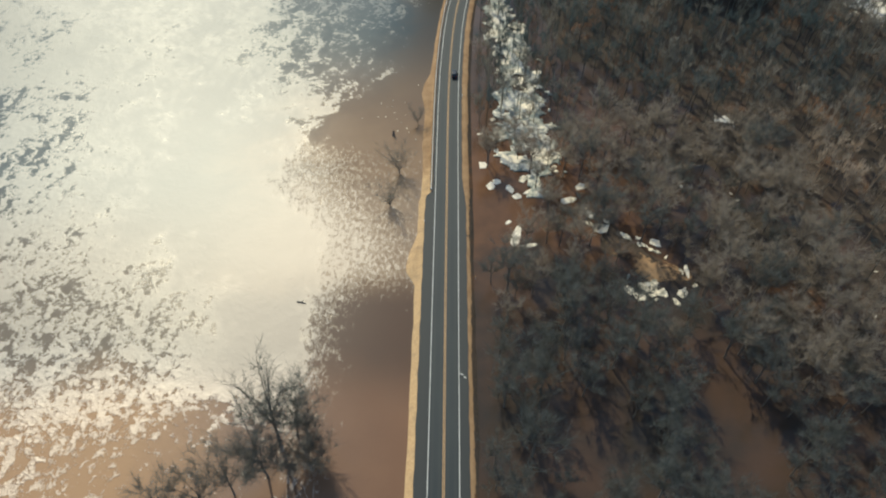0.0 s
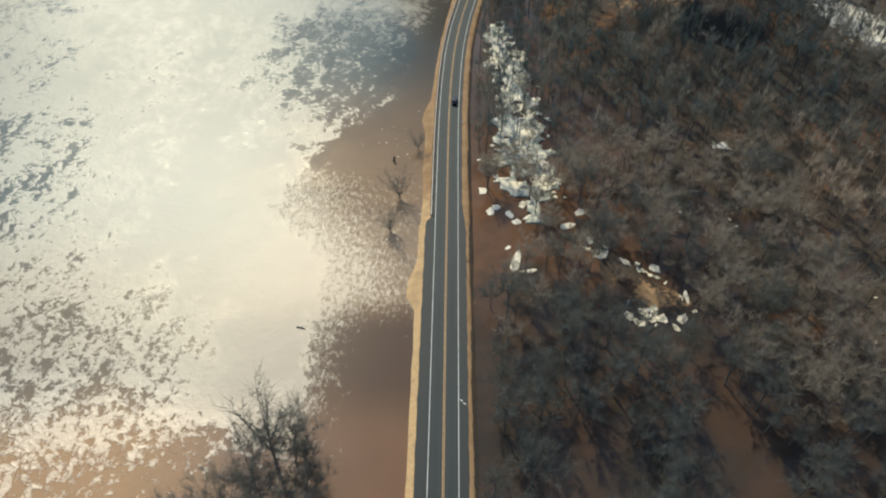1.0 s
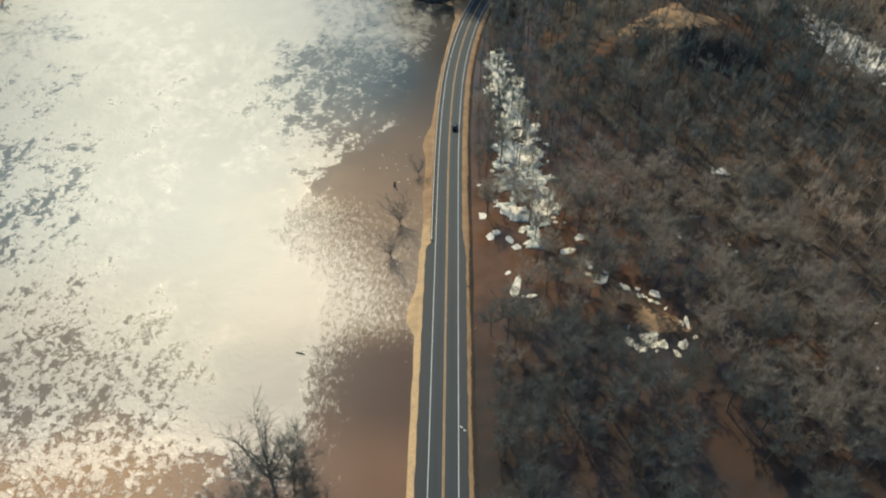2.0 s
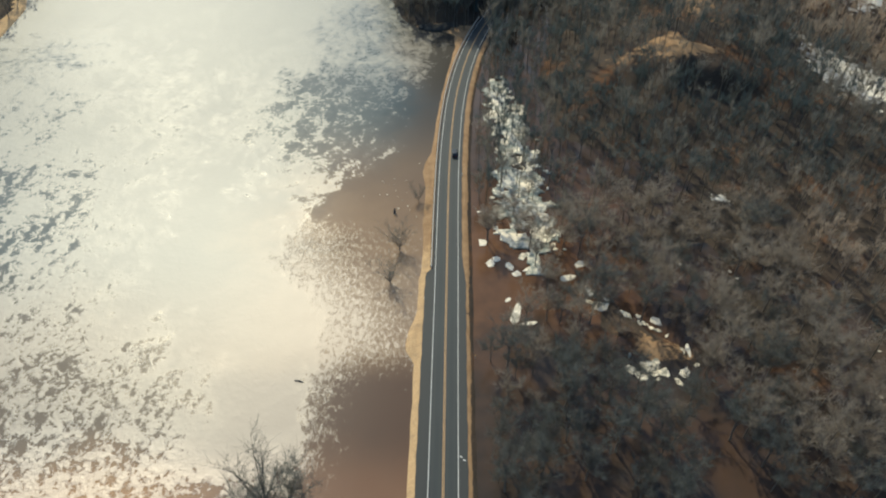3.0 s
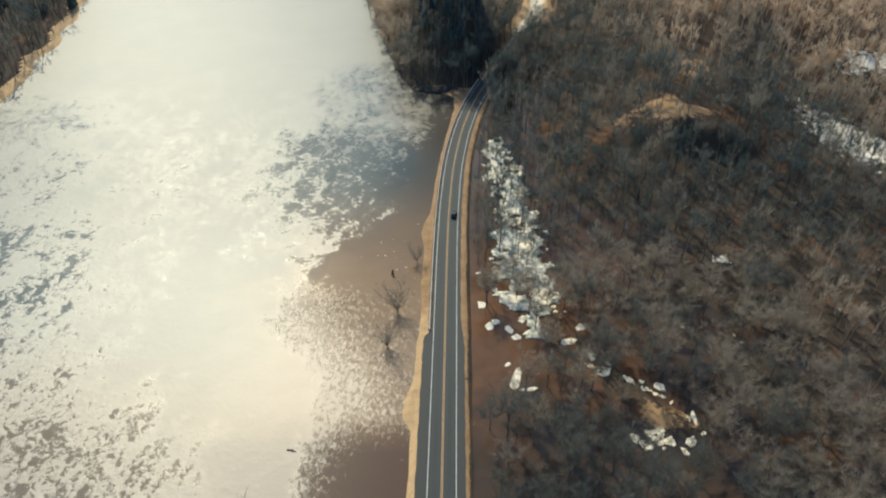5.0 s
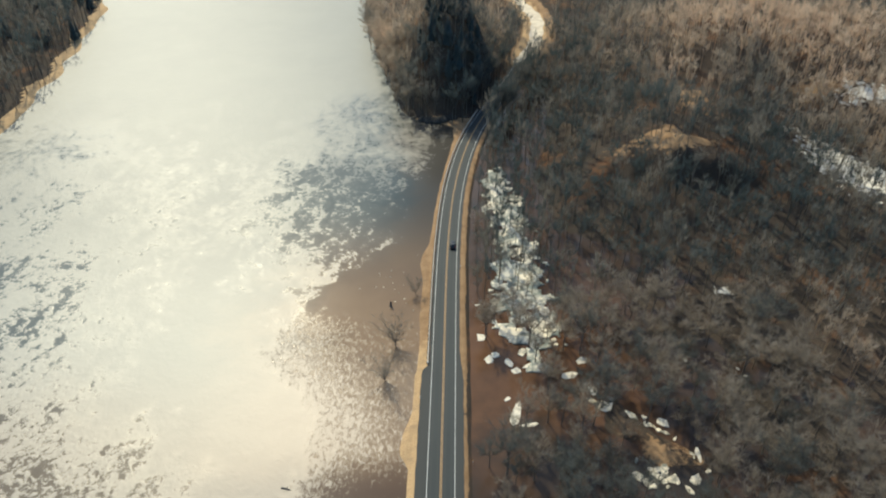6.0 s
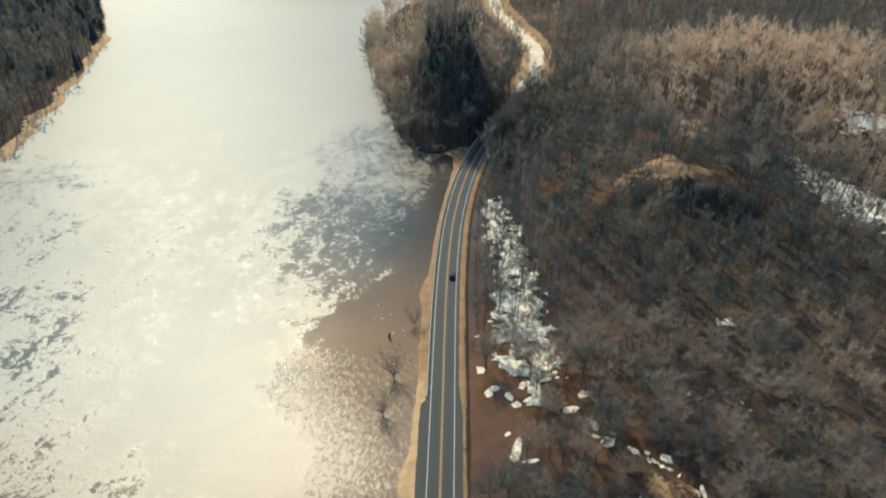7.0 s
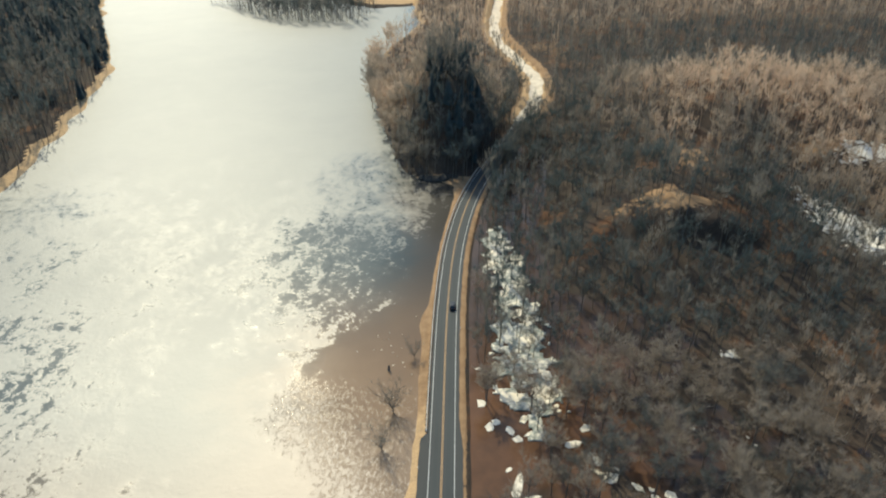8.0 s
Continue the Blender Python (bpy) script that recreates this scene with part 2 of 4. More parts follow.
def bark_material(name, c1, c2, glow=0.0):
    m = Mat(name, 0.9, 0.15)
    v = m.attr("tint")
    n = m.noise(1.5, 3)
    c = m.mix(v, c1, c2)
    c = m.mix(m.ramp(n, 0.4, 0.8, 0.0, 0.25), c, (0.06, 0.055, 0.05))
    m.color(c)
    if glow:
        # fine twigs scatter some light onward
        t = m.node("ShaderNodeBsdfTranslucent")
        m.link(c, t.inputs["Color"])
        mx = m.node("ShaderNodeMixShader")
        mx.inputs[0].default_value = glow
        m.link(m.b.outputs[0], mx.inputs[1])
        m.link(t.outputs[0], mx.inputs[2])
        m.link(mx.outputs[0], m.nt.nodes["Material Output"].inputs["Surface"])
    return m.m


def ice_material():
    """Snowy slabs, each with its own share of meltwater grey."""
    m = Mat("snowy_ice", 0.7, 0.3)
    lot = m.node("ShaderNodeObjectInfo").outputs["Random"]
    n, g = m.noise(0.55, 6, rough=0.68), m.noise(2.6, 4)
    wet = m.ramp(m.math("ADD", n, m.math("MULTIPLY", m.math("SUBTRACT", lot, 0.5), 0.42)), 0.33, 0.55)
    c = m.mix(wet, (0.25, 0.245, 0.20), (0.86, 0.77, 0.60))
    m.color(m.mix(m.ramp(g, 0.55, 0.8, 0.0, 0.4), c, (0.36, 0.33, 0.28)))
    m.bump(m.math("ADD", n, m.math("MULTIPLY", g, 0.4)), 0.5, 0.35)
    return m.m


def rotten_ice_material():
    m = Mat("rotten_ice", 0.55, 0.4)
    n, g, f = m.noise(0.16, 6, rough=0.66, distort=0.5), m.noise(0.9, 5, rough=0.7), m.noise(3.5, 3)
    c = m.mix(m.ramp(m.math("ADD", m.math("MULTIPLY", n, 0.65), m.math("MULTIPLY", g, 0.35)), 0.45, 0.59), (0.20, 0.225, 0.20), (0.84, 0.77, 0.62))
    c = m.mix(m.ramp(g, 0.58, 0.72, 0.0, 0.75), c, (0.30, 0.31, 0.27))
    m.color(m.mix(m.ramp(f, 0.6, 0.8, 0.0, 0.4), c, (0.34, 0.28, 0.21)))
    m.bump(m.math("ADD", g, m.math("MULTIPLY", f, 0.3)), 0.6, 0.4)
    return m.m


M_RIVER, M_FLOOD, M_GROUND, M_ROAD = river_material(), flood_material(), ground_material(), asphalt_material()
M_BARK = bark_material("grey_bark", (0.12, 0.115, 0.11), (0.20, 0.165, 0.135))
# bare twigs: teal end stands for shade, tan end for sunlit crowns
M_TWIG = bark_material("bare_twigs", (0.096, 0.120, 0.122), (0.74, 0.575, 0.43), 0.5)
M_NEEDLE = bark_material("dark_needles", (0.072, 0.104, 0.114), (0.118, 0.152, 0.154), 0.45)
M_WHITE = simple("white_road_paint", (0.62, 0.62, 0.60), (0.75, 0.75, 0.72), 1.2, 0.7)
M_YELLOW = simple("faded_yellow_road_paint", (0.42, 0.26, 0.12), (0.54, 0.35, 0.18), 1.0, 0.7)
M_ICE = ice_material()
M_SNOWY = simple("snow_on_ice", (0.62, 0.57, 0.46), (0.86, 0.79, 0.66), 0.8, 0.7, 0.3, bump=0.2)
M_ICE_GREY = rotten_ice_material()
M_STEEL = simple("galvanised_steel", (0.58, 0.55, 0.50), (0.70, 0.66, 0.60), 3.0, 0.5, 0.5, 0.15)
M_WOODPOST = simple("weathered_post_wood", (0.30, 0.23, 0.16), (0.40, 0.31, 0.22), 4.0)
M_CAR = simple("dark_car_paint", (0.015, 0.018, 0.022), (0.022, 0.025, 0.030), 2.0, 0.25, 0.5)
M_GLASS = simple("car_glass", (0.02, 0.025, 0.03), (0.03, 0.035, 0.04), 2.0, 0.05, 0.6)
M_TYRE = simple("tyre_rubber", (0.015, 0.015, 0.015), (0.025, 0.025, 0.025), 9.0, 0.8)
M_LAMP = simple("headlamp_lens", (0.7, 0.7, 0.68), (0.8, 0.8, 0.78), 4.0, 0.1, 0.6)
M_RED = simple("tail_lamp_lens", (0.30, 0.02, 0.02), (0.40, 0.03, 0.03), 4.0, 0.15, 0.6)
M_ROCK = simple("dark_river_rock", (0.035, 0.034, 0.032), (0.075, 0.068, 0.060), 0.4, 0.9, 0.2, bump=0.6)
M_REFLECT = simple("yellow_reflector", (0.75, 0.40, 0.05), (0.85, 0.50, 0.08), 5.0, 0.3, 0.5)
# road beyond the bend, with the sun's glare put into a pale colour
M_ROAD_GLARE = simple("pale_road_glare", (0.56, 0.46, 0.33), (0.76, 0.66, 0.50), 0.25, 0.6, 0.4, bump=0.3)


# ---- mesh helpers ----
def mesh_from(name, verts, faces, mats, smooth=False, face_mats=None, attrs=None):
    me = bpy.data.meshes.new(name)
    me.from_pydata(verts, [], faces)
    for mt in mats:
        me.materials.append(mt)
    if face_mats is not None:
        me.polygons.foreach_set("material_index", np.asarray(face_mats, dtype=np.int32))
    for k, v in (attrs or {}).items():
        at = me.attributes.new(k, "FLOAT", "POINT")
        at.data.foreach_set("value", np.asarray(v, dtype=np.float32))
    if smooth:
        me.polygons.foreach_set("use_smooth", np.ones(len(me.polygons), dtype=bool))
    me.update()
    return me


def fast_mesh(name, verts, tris, mat, attrs=None):
    """A triangle mesh from arrays."""
    me = bpy.data.meshes.new(name)
    nv, nf = len(verts), len(tris)
    me.vertices.add(nv)
    me.vertices.foreach_set("co", verts.astype(np.float32).ravel())
    me.loops.add(nf * 3)
    me.loops.foreach_set("vertex_index", tris.astype(np.int32).ravel())
    me.polygons.add(nf)
    me.polygons.foreach_set("loop_start", np.arange(0, nf * 3, 3, dtype=np.int32))
    me.materials.append(mat)
    for k, v in (attrs or {}).items():
        at = me.attributes.new(k, "FLOAT", "POINT")
        at.data.foreach_set("value", v.astype(np.float32))
    me.update(calc_edges=True)
    return me


def part(name, bm, material, parent, label=""):
    me = bpy.data.meshes.new(name)
    bm.to_mesh(me)
    bm.free()
    me.materials.append(material)
    ob = new(name, me)
    ob.parent = parent
    if label:
        tagged(ob, label)
    return ob


def box(bm, cx, cy, cz, sx, sy, sz, bevel=0.0):
    r = bmesh.ops.create_cube(bm, size=1.0, matrix=Matrix.Translation((cx, cy, cz)) @ Matrix.Diagonal((sx, sy, sz, 1)))
    if bevel:
        edges = list({e for v in r["verts"] for e in v.link_edges})
        bmesh.ops.bevel(bm, geom=edges, offset=bevel, segments=2, affect="EDGES", profile=0.6)
    return bm


def smoothstep(a, b, v):
    t = np.clip((v - a) / (b - a), 0, 1)
    return t * t * (3 - 2 * t)


def value_noise(x, y, scale, seed):
    """Smooth repeatable noise over the plan, 0 to 1."""
    g = np.random.RandomState(seed).rand(64, 64)
    u, v = np.asarray(x) / scale, np.asarray(y) / scale
    i, j = np.floor(u).astype(int), np.floor(v).astype(int)
    fu, fv = u - i, v - j
    fu, fv = fu * fu * (3 - 2 * fu), fv * fv * (3 - 2 * fv)
    a, b = g[i % 64, j % 64], g[(i + 1) % 64, j % 64]
    c, d = g[i % 64, (j + 1) % 64], g[(i + 1) % 64, (j + 1) % 64]
    return (a * (1 - fu) + b * fu) * (1 - fv) + (c * (1 - fu) + d * fu) * fv


# ---- the plan ----
# middle of the road, y and x
ROAD_Y = [-400, 0, 57, 116, 149, 179, 205, 222, 252, 281, 305, 324, 341, 368, 395, 437, 467, 500, 539, 575, 612, 660, 705, 793, 1000, 1600]
ROAD_X = [-5.5, -0.6, 0.4, 1.3, 1.9, 2.4, 3.0, 3.7, 5.6, 9.4, 14.2, 19.6, 25.3, 35.6, 44.5, 58.0, 65.5, 68.0, 62.5, 54.0, 47.5, 47.0, 50.8, 59.3, 80.0, 140.0]
# waterline of the road-side bank, and of the far bank
BANK_Y = [-400, 57, 77, 99, 116, 121, 128, 136, 145, 155, 183, 195, 204, 210, 217, 224, 240, 249, 278, 306, 321, 326, 334, 355, 399, 440, 518, 560, 595, 646, 690, 740, 800, 1600]
BANK_X = [-13, -7.4, -7.2, -6.8, -6.9, -9.6, -8.6, -6.9, -6.4, -5.9, -5.9, -5.6, -6.7, -5.8, -3.7, -2.8, -1.5, -0.2, 2.6, 6.4, 5.8, -7.0, -17, -24, -31, -43, -52, -50, -45, -30, -22, -30, -34, 20]
FAR_Y = [-400, 200, 312, 355, 394, 464, 534, 560, 646, 794, 1600]
FAR_X = [-260, -235, -217, -221, -225, -240, -256, -268, -309, -376, -640]
ROAD_Z = 1.0


def smooth_line(ys, xs, step, y0, y1):
    """The line resampled evenly and rounded."""
    y = np.arange(y0, y1 + step, step, dtype=float)
    x = np.interp(y, ys, xs)
    for _ in range(3):
        k = np.ones(9) / 9
        pad = np.concatenate([np.full(4, x[0]) + (np.arange(-4, 0)) * (x[1] - x[0]), x, np.full(4, x[-1]) + np.arange(1, 5) * (x[-1] - x[-2])])
        x = np.convolve(pad, k, "valid")
    return x, y


LINE_X, LINE_Y = smooth_line(ROAD_Y, ROAD_X, 2.0, -300, 1500)


def land(x, y):
    """Height of the ground and its covers at plan points."""
    x, y = np.asarray(x, float), np.asarray(y, float)
    n1, n2 = value_noise(x, y, 23.0, 1), value_noise(x + 7, y, 7.0, 2)
    n3 = value_noise(x, y + 40, 90.0, 3)
    bank = np.interp(y, BANK_Y, BANK_X)
    far = np.interp(y, FAR_Y, FAR_X)
    # low floodplain, half drowned
    z = -0.45 - 0.35 * smoothstep(125, 95, y) + 0.9 * (n1 - 0.5) + 0.5 * (n2 - 0.5) + smoothstep(60, 120, x) * 0.7
    z += smoothstep(330, 420, y) * 2.2 * smoothstep(-60, 30, x - bank)
    z += 1.7 * (0.3 + n2) * np.exp(-((x - 59) / 11) ** 2 - ((y - 122 + (x - 60) * 0.5) / 6) ** 2)
    # the wooded hill and its sunny brow
    hill = 24.5 * np.exp(-((x - 165) / np.where(x < 165, 80, 95)) ** 2 - ((y - 398) / np.where(y < 398, 135, 62)) ** 2)
    hill += 9 * np.exp(-((x - 92) / 34) ** 2 - ((y - 270) / 34) ** 2)
    hill += 8 * smoothstep(246, 259, y + (x - 98) * 0.12 + (n2 - 0.5) * 9) * smoothstep(345, 285, y) * np.exp(-((x - 100) / 26) ** 2)
    hill -= 9 * np.exp(-((x - 182) / 36) ** 2 - ((y - 292) / 48) ** 2)
    hill += 9 * smoothstep(150, 320, x) * smoothstep(60, 260, y) * smoothstep(520, 430, y)
    rd = np.interp(y, LINE_Y, LINE_X)
    hill *= smoothstep(6, 55, x - rd) * (1 + 0.25 * (n1 - 0.5) * 2 * 0.6)
    z += np.maximum(hill - 1.0, 0) + smoothstep(430, 900, y) * 16 * n3
    z += 4.0 * (n2 - 0.3) * np.exp(-((x - 98) / 26) ** 2 - ((y - 264) / 11) ** 2)
    # the bluff on the point
    r = np.hypot((x - 4) / 36, (y - 388) / np.where(y < 388, 66, 60))
    z += 40 * smoothstep(1.0, 0.22, r) * smoothstep(4, 26, rd - x)
    # bank of the river, peninsula and far bank
    bd = x - bank + (n2 - 0.5) * np.where(y > 318, 5.0, 0.9)
    shore = np.clip(bd * 0.42, -2.5, 0.75)
    pen = 1 - (((x + 150) / 82) ** 4 + ((y - 772) / 95) ** 4) ** 0.25 + 0.06 * (n1 - 0.5)
    pen2 = 1 - np.hypot((x + 60) / 60, (y - 830) / 62)
    fd = far - x + (n1 - 0.5) * 10
    left = np.clip(fd * 0.25, -2.5, 1.2) + smoothstep(20, 120, fd) * 14 + smoothstep(20, 80, fd) * 5 * n1
    river = np.maximum(np.maximum(left, np.clip(pen * 20, -2.5, -0.25)), np.clip(pen2 * 20, -2.5, 1.4))
    z = np.where(bd < 2.0, np.where(bd < 0, np.maximum(shore, river), np.minimum(np.maximum(z, 0.6), shore)), z)
    off = x - rd
    z = np.where((off < 0) & (y < 332) & (bd >= 0), np.maximum(z, np.minimum(shore, 0.55)), z)
    # embankment of the road
    ledge = np.where(y < 150, 6.6, np.where(off < 0, 5.0, 5.2))
    half = np.where(off > 0, 6.2, ledge)
    bank_top = ROAD_Z - 0.10 - np.clip(np.abs(off) - half, 0, 50) * 0.55 - (n2 - 0.5) * 0.25 * smoothstep(half - 0.4, half + 0.5, np.abs(off))
    inside = (np.abs(off) < half + 5) & ((off > 0) | (bd > -1))
    z = np.where(inside, np.maximum(bank_top, np.where(np.abs(off) < half + 1.2, bank_top, z)), z)
    z = np.where(np.abs(off) < half + 0.3, np.minimum(z, ROAD_Z - 0.06), z)
    # covers
    sand = np.where((bd > -1.2) & (off < 0) & (y < 330), 1.0 - 0.72 * smoothstep(138, 175, y), 0.0) * smoothstep(-14, -11, off)
    dry = np.where((bd > -1.2) & (off < 0) & (y < 330), smoothstep(140, 160, y) * 0.9, 0.0)
    sand = np.maximum(sand, np.where((fd > -6) & (fd < 8), 0.72, 0))
    sand = np.maximum(sand, np.where((y > 480) & (bd > -2) & (bd < 5), 0.6, 0))
    sand = np.maximum(sand, smoothstep(0.0, 0.3, pen2))
    # cream rim beside the far road, painted for the glow around it
    sand = np.maximum(sand, smoothstep(9.5, 6.5, np.abs(off + 1.5)) * smoothstep(405, 430, y))
    brow = 1.0 * np.exp(-((x - 98) / 24) ** 2 - ((y - 266) / 9) ** 2)
    sand = np.maximum(sand, np.clip(brow, 0, 1) * smoothstep(0.4, 0.75, n2) * 0.5)
    grass = 1.15 * np.exp(-((x - 97) / 25) ** 2 - ((y - 268) / 13) ** 2) * (0.35 + 0.8 * n2)
    # warm ground where the slope is sunlit, put into the cover
    grass = np.maximum(grass, 0.75 * (0.3 + n2) * np.exp(-((x - 120) / 18) ** 2 - ((y - 322) / 34) ** 2))
    grass = np.maximum(grass, 0.9 * (0.2 + n2) * np.exp(-((x - 60) / 14) ** 2 - ((y - 122 + (x - 60) * 0.5) / 8) ** 2))
    grass = np.maximum(grass, 0.95 * np.exp(-((x - 190) / 18) ** 2 - ((y - 336) / 6) ** 2))
    # paler ground painted on the crest for the sun it catches
    grass = np.maximum(grass, 0.40 * smoothstep(18, 30, z) * smoothstep(0.35, 0.6, n1) * (x > -100))
    grass = np.maximum(grass, dry)
    grass = np.maximum(grass, np.where((off > 0) & (y < 420), smoothstep(7.2, 6.6, off) * (0.66 + 0.2 * n2), 0))
    # paler ground under the far woods, painted for sun and haze
    grass = np.maximum(grass, (0.12 + 0.36 * n1) * smoothstep(440, 540, y) * (x > -60))
    grass = np.maximum(grass, smoothstep(16, 8, np.abs(off)) * smoothstep(395, 425, y))
    snow = np.exp(-(((x - 180) + (y - 265) * 0.30) / 18) ** 2 - ((y - 268) / 46) ** 2) * 1.05
    snow = np.maximum(snow, np.exp(-(((x - 216) / 24) ** 2) - ((y - 330) / 15) ** 2))
    snow = np.maximum(snow, 0.8 * np.exp(-((x - 96) / 7) ** 2 - ((y - 188) / 5) ** 2))
    snow = np.maximum(snow, np.exp(-((x - 16) / 13) ** 2 - ((y - 401) / 7) ** 2))
    return z, sand, grass, snow


# ---- ground, one sheet to the horizon ----
def spaced(*runs):
    out = []
    for a, b, s in runs:
        out.extend(np.arange(a, b, s))
    out.append(runs[-1][1])
    return np.array(out, float)


GX = spaced((-3600, -700, 290), (-700, -400, 20), (-400, -330, 10), (-330, -200, 2.5), (-200, -60, 8), (-60, -13, 2.5), (-13, 22, 0.7), (22, 120, 2.5), (120, 320, 4), (320, 560, 8), (560, 800, 24), (800, 3600, 280))
GY = spaced((-3000, -120, 240), (-120, 30, 6), (30, 420, 2.2), (420, 700, 5), (700, 1000, 12), (1000, 4200, 320))


def sheet_faces(nx, ny):
    i, j = np.meshgrid(np.arange(nx - 1), np.arange(ny - 1), indexing="ij")
    a = (i * ny + j).ravel()
    quads = np.stack([a, a + ny, a + ny + 1, a + 1], 1)
    return np.concatenate([quads[:, [0, 1, 2]], quads[:, [0, 2, 3]]])


xx, yy = np.meshgrid(GX, GY, indexing="ij")
zz, c_sand_or_glare, c_grass_or_lit, c_snow = land(xx.ravel(), yy.ravel())
ground = new("ground", fast_mesh("ground", np.stack([xx.ravel(), yy.ravel(), zz], 1), sheet_faces(len(GX), len(GY)), M_GROUND,
                                 {"sand": c_sand_or_glare, "grass": c_grass_or_lit, "snow": c_snow}))
ground.data.polygons.foreach_set("use_smooth", np.ones(len(ground.data.polygons), dtype=bool))
tagged(ground, "brown leaf-littered floodplain and wooded hill with sandy banks", "ground", kind="structure")


def water_sheet(name, left, right, y0, y1, mat, label):
    """A flat sheet of water between two lines of the plan."""
    ys = np.arange(y0, y1 + 1, 20.0)
    v = [(x, y, 0.0) for y in ys for x in (left(y), right(y))]
    fc = [(2 * k, 2 * k + 1, 2 * k + 3, 2 * k + 2) for k in range(len(ys) - 1)]
    ob = new(name, mesh_from(name, v, fc, [mat]))
    return tagged(ob, label, "water", kind="structure")


water_sheet("water_river", lambda y: -900.0, lambda y: float(np.interp(y, LINE_Y, LINE_X)), -300, 1500, M_RIVER,
            "wide silty brown river glittering in the sun")
water_sheet("water_flood", lambda y: float(np.interp(y, LINE_Y, LINE_X)), lambda y: 420.0, -300, 420, M_FLOOD,
            "still brown flood water among the trees")


# ---- road ----
def ribbon(name, off0, off1, z, mat, y0, y1, thick=0.0, step=2.0, parent=None, across=False):
    """A strip that follows the road between two offsets (functions of y) from its middle."""
    ys = np.arange(y0, y1 + 0.01, step)
    xs = np.interp(ys, LINE_Y, LINE_X)
    tx, ty = np.gradient(xs), np.gradient(ys)
    ln = np.hypot(tx, ty)
    nx, ny = ty / ln, -tx / ln
    v, fc, ac = [], [], []
    for k in range(len(ys)):
        for o in (off0(ys[k]), off1(ys[k])):
            v.append((xs[k] + nx[k] * o, ys[k] + ny[k] * o, z))
            ac.append(o)
    n = len(v)
    fc = [(2 * k, 2 * k + 1, 2 * k + 3, 2 * k + 2) for k in range(len(ys) - 1)]
    if thick:
        v += [(p[0], p[1], p[2] - thick) for p in v[:n]]
        ac += ac[:n]
        for k in range(len(ys) - 1):
            fc.append((2 * k, 2 * k + 2, n + 2 * k + 2, n + 2 * k))
            fc.append((2 * k + 1, n + 2 * k + 1, n + 2 * k + 3, 2 * k + 3))
    ob = new(name, mesh_from(name, v, fc, [mat], attrs={"across": ac} if across else None))
    ob.parent = parent
    return ob


def left_edge(y):
    return -6.45 + 2.1 * float(smoothstep(149, 153, y)) + 0.12 * math.sin(y * 0.7) * math.sin(y * 0.23)


def right_edge(y):
    return 5.75 - 1.05 * float(smoothstep(146, 158, y)) + 0.12 * math.sin(y * 0.83 + 1) * math.sin(y * 0.31)


road = ribbon("road", left_edge, right_edge, ROAD_Z, M_ROAD, -280, 410, 0.3, across=True)
tagged(road, "two-lane asphalt road on a low embankment", "road", kind="structure")
for nm, off, w, mt in (("edge_line", -3.45, 0.15, M_WHITE), ("edge_line", 3.45, 0.15, M_WHITE), ("centre_line", -0.17, 0.17, M_YELLOW), ("centre_line", 0.17, 0.17, M_YELLOW)):
    ribbon(nm, lambda y: off - w / 2, lambda y: off + w / 2, ROAD_Z + 0.006, mt, -280, 410, 0.0, parent=road)
# the same road goes on, coloured pale where the sun glares on it
glare_road = ribbon("road_gravel", lambda y: -4.6 - 0.9 * math.sin(y * 0.11) - 0.5 * math.sin(y * 0.37), lambda y: 4.8 + 1.0 * math.sin(y * 0.09) + 0.5 * math.sin(y * 0.31), ROAD_Z + 0.02, M_ROAD_GLARE, 410, 1200, 0.4)
tagged(glare_road, "far stretch of the road, coloured pale for the sun's glare", "road", kind="structure")


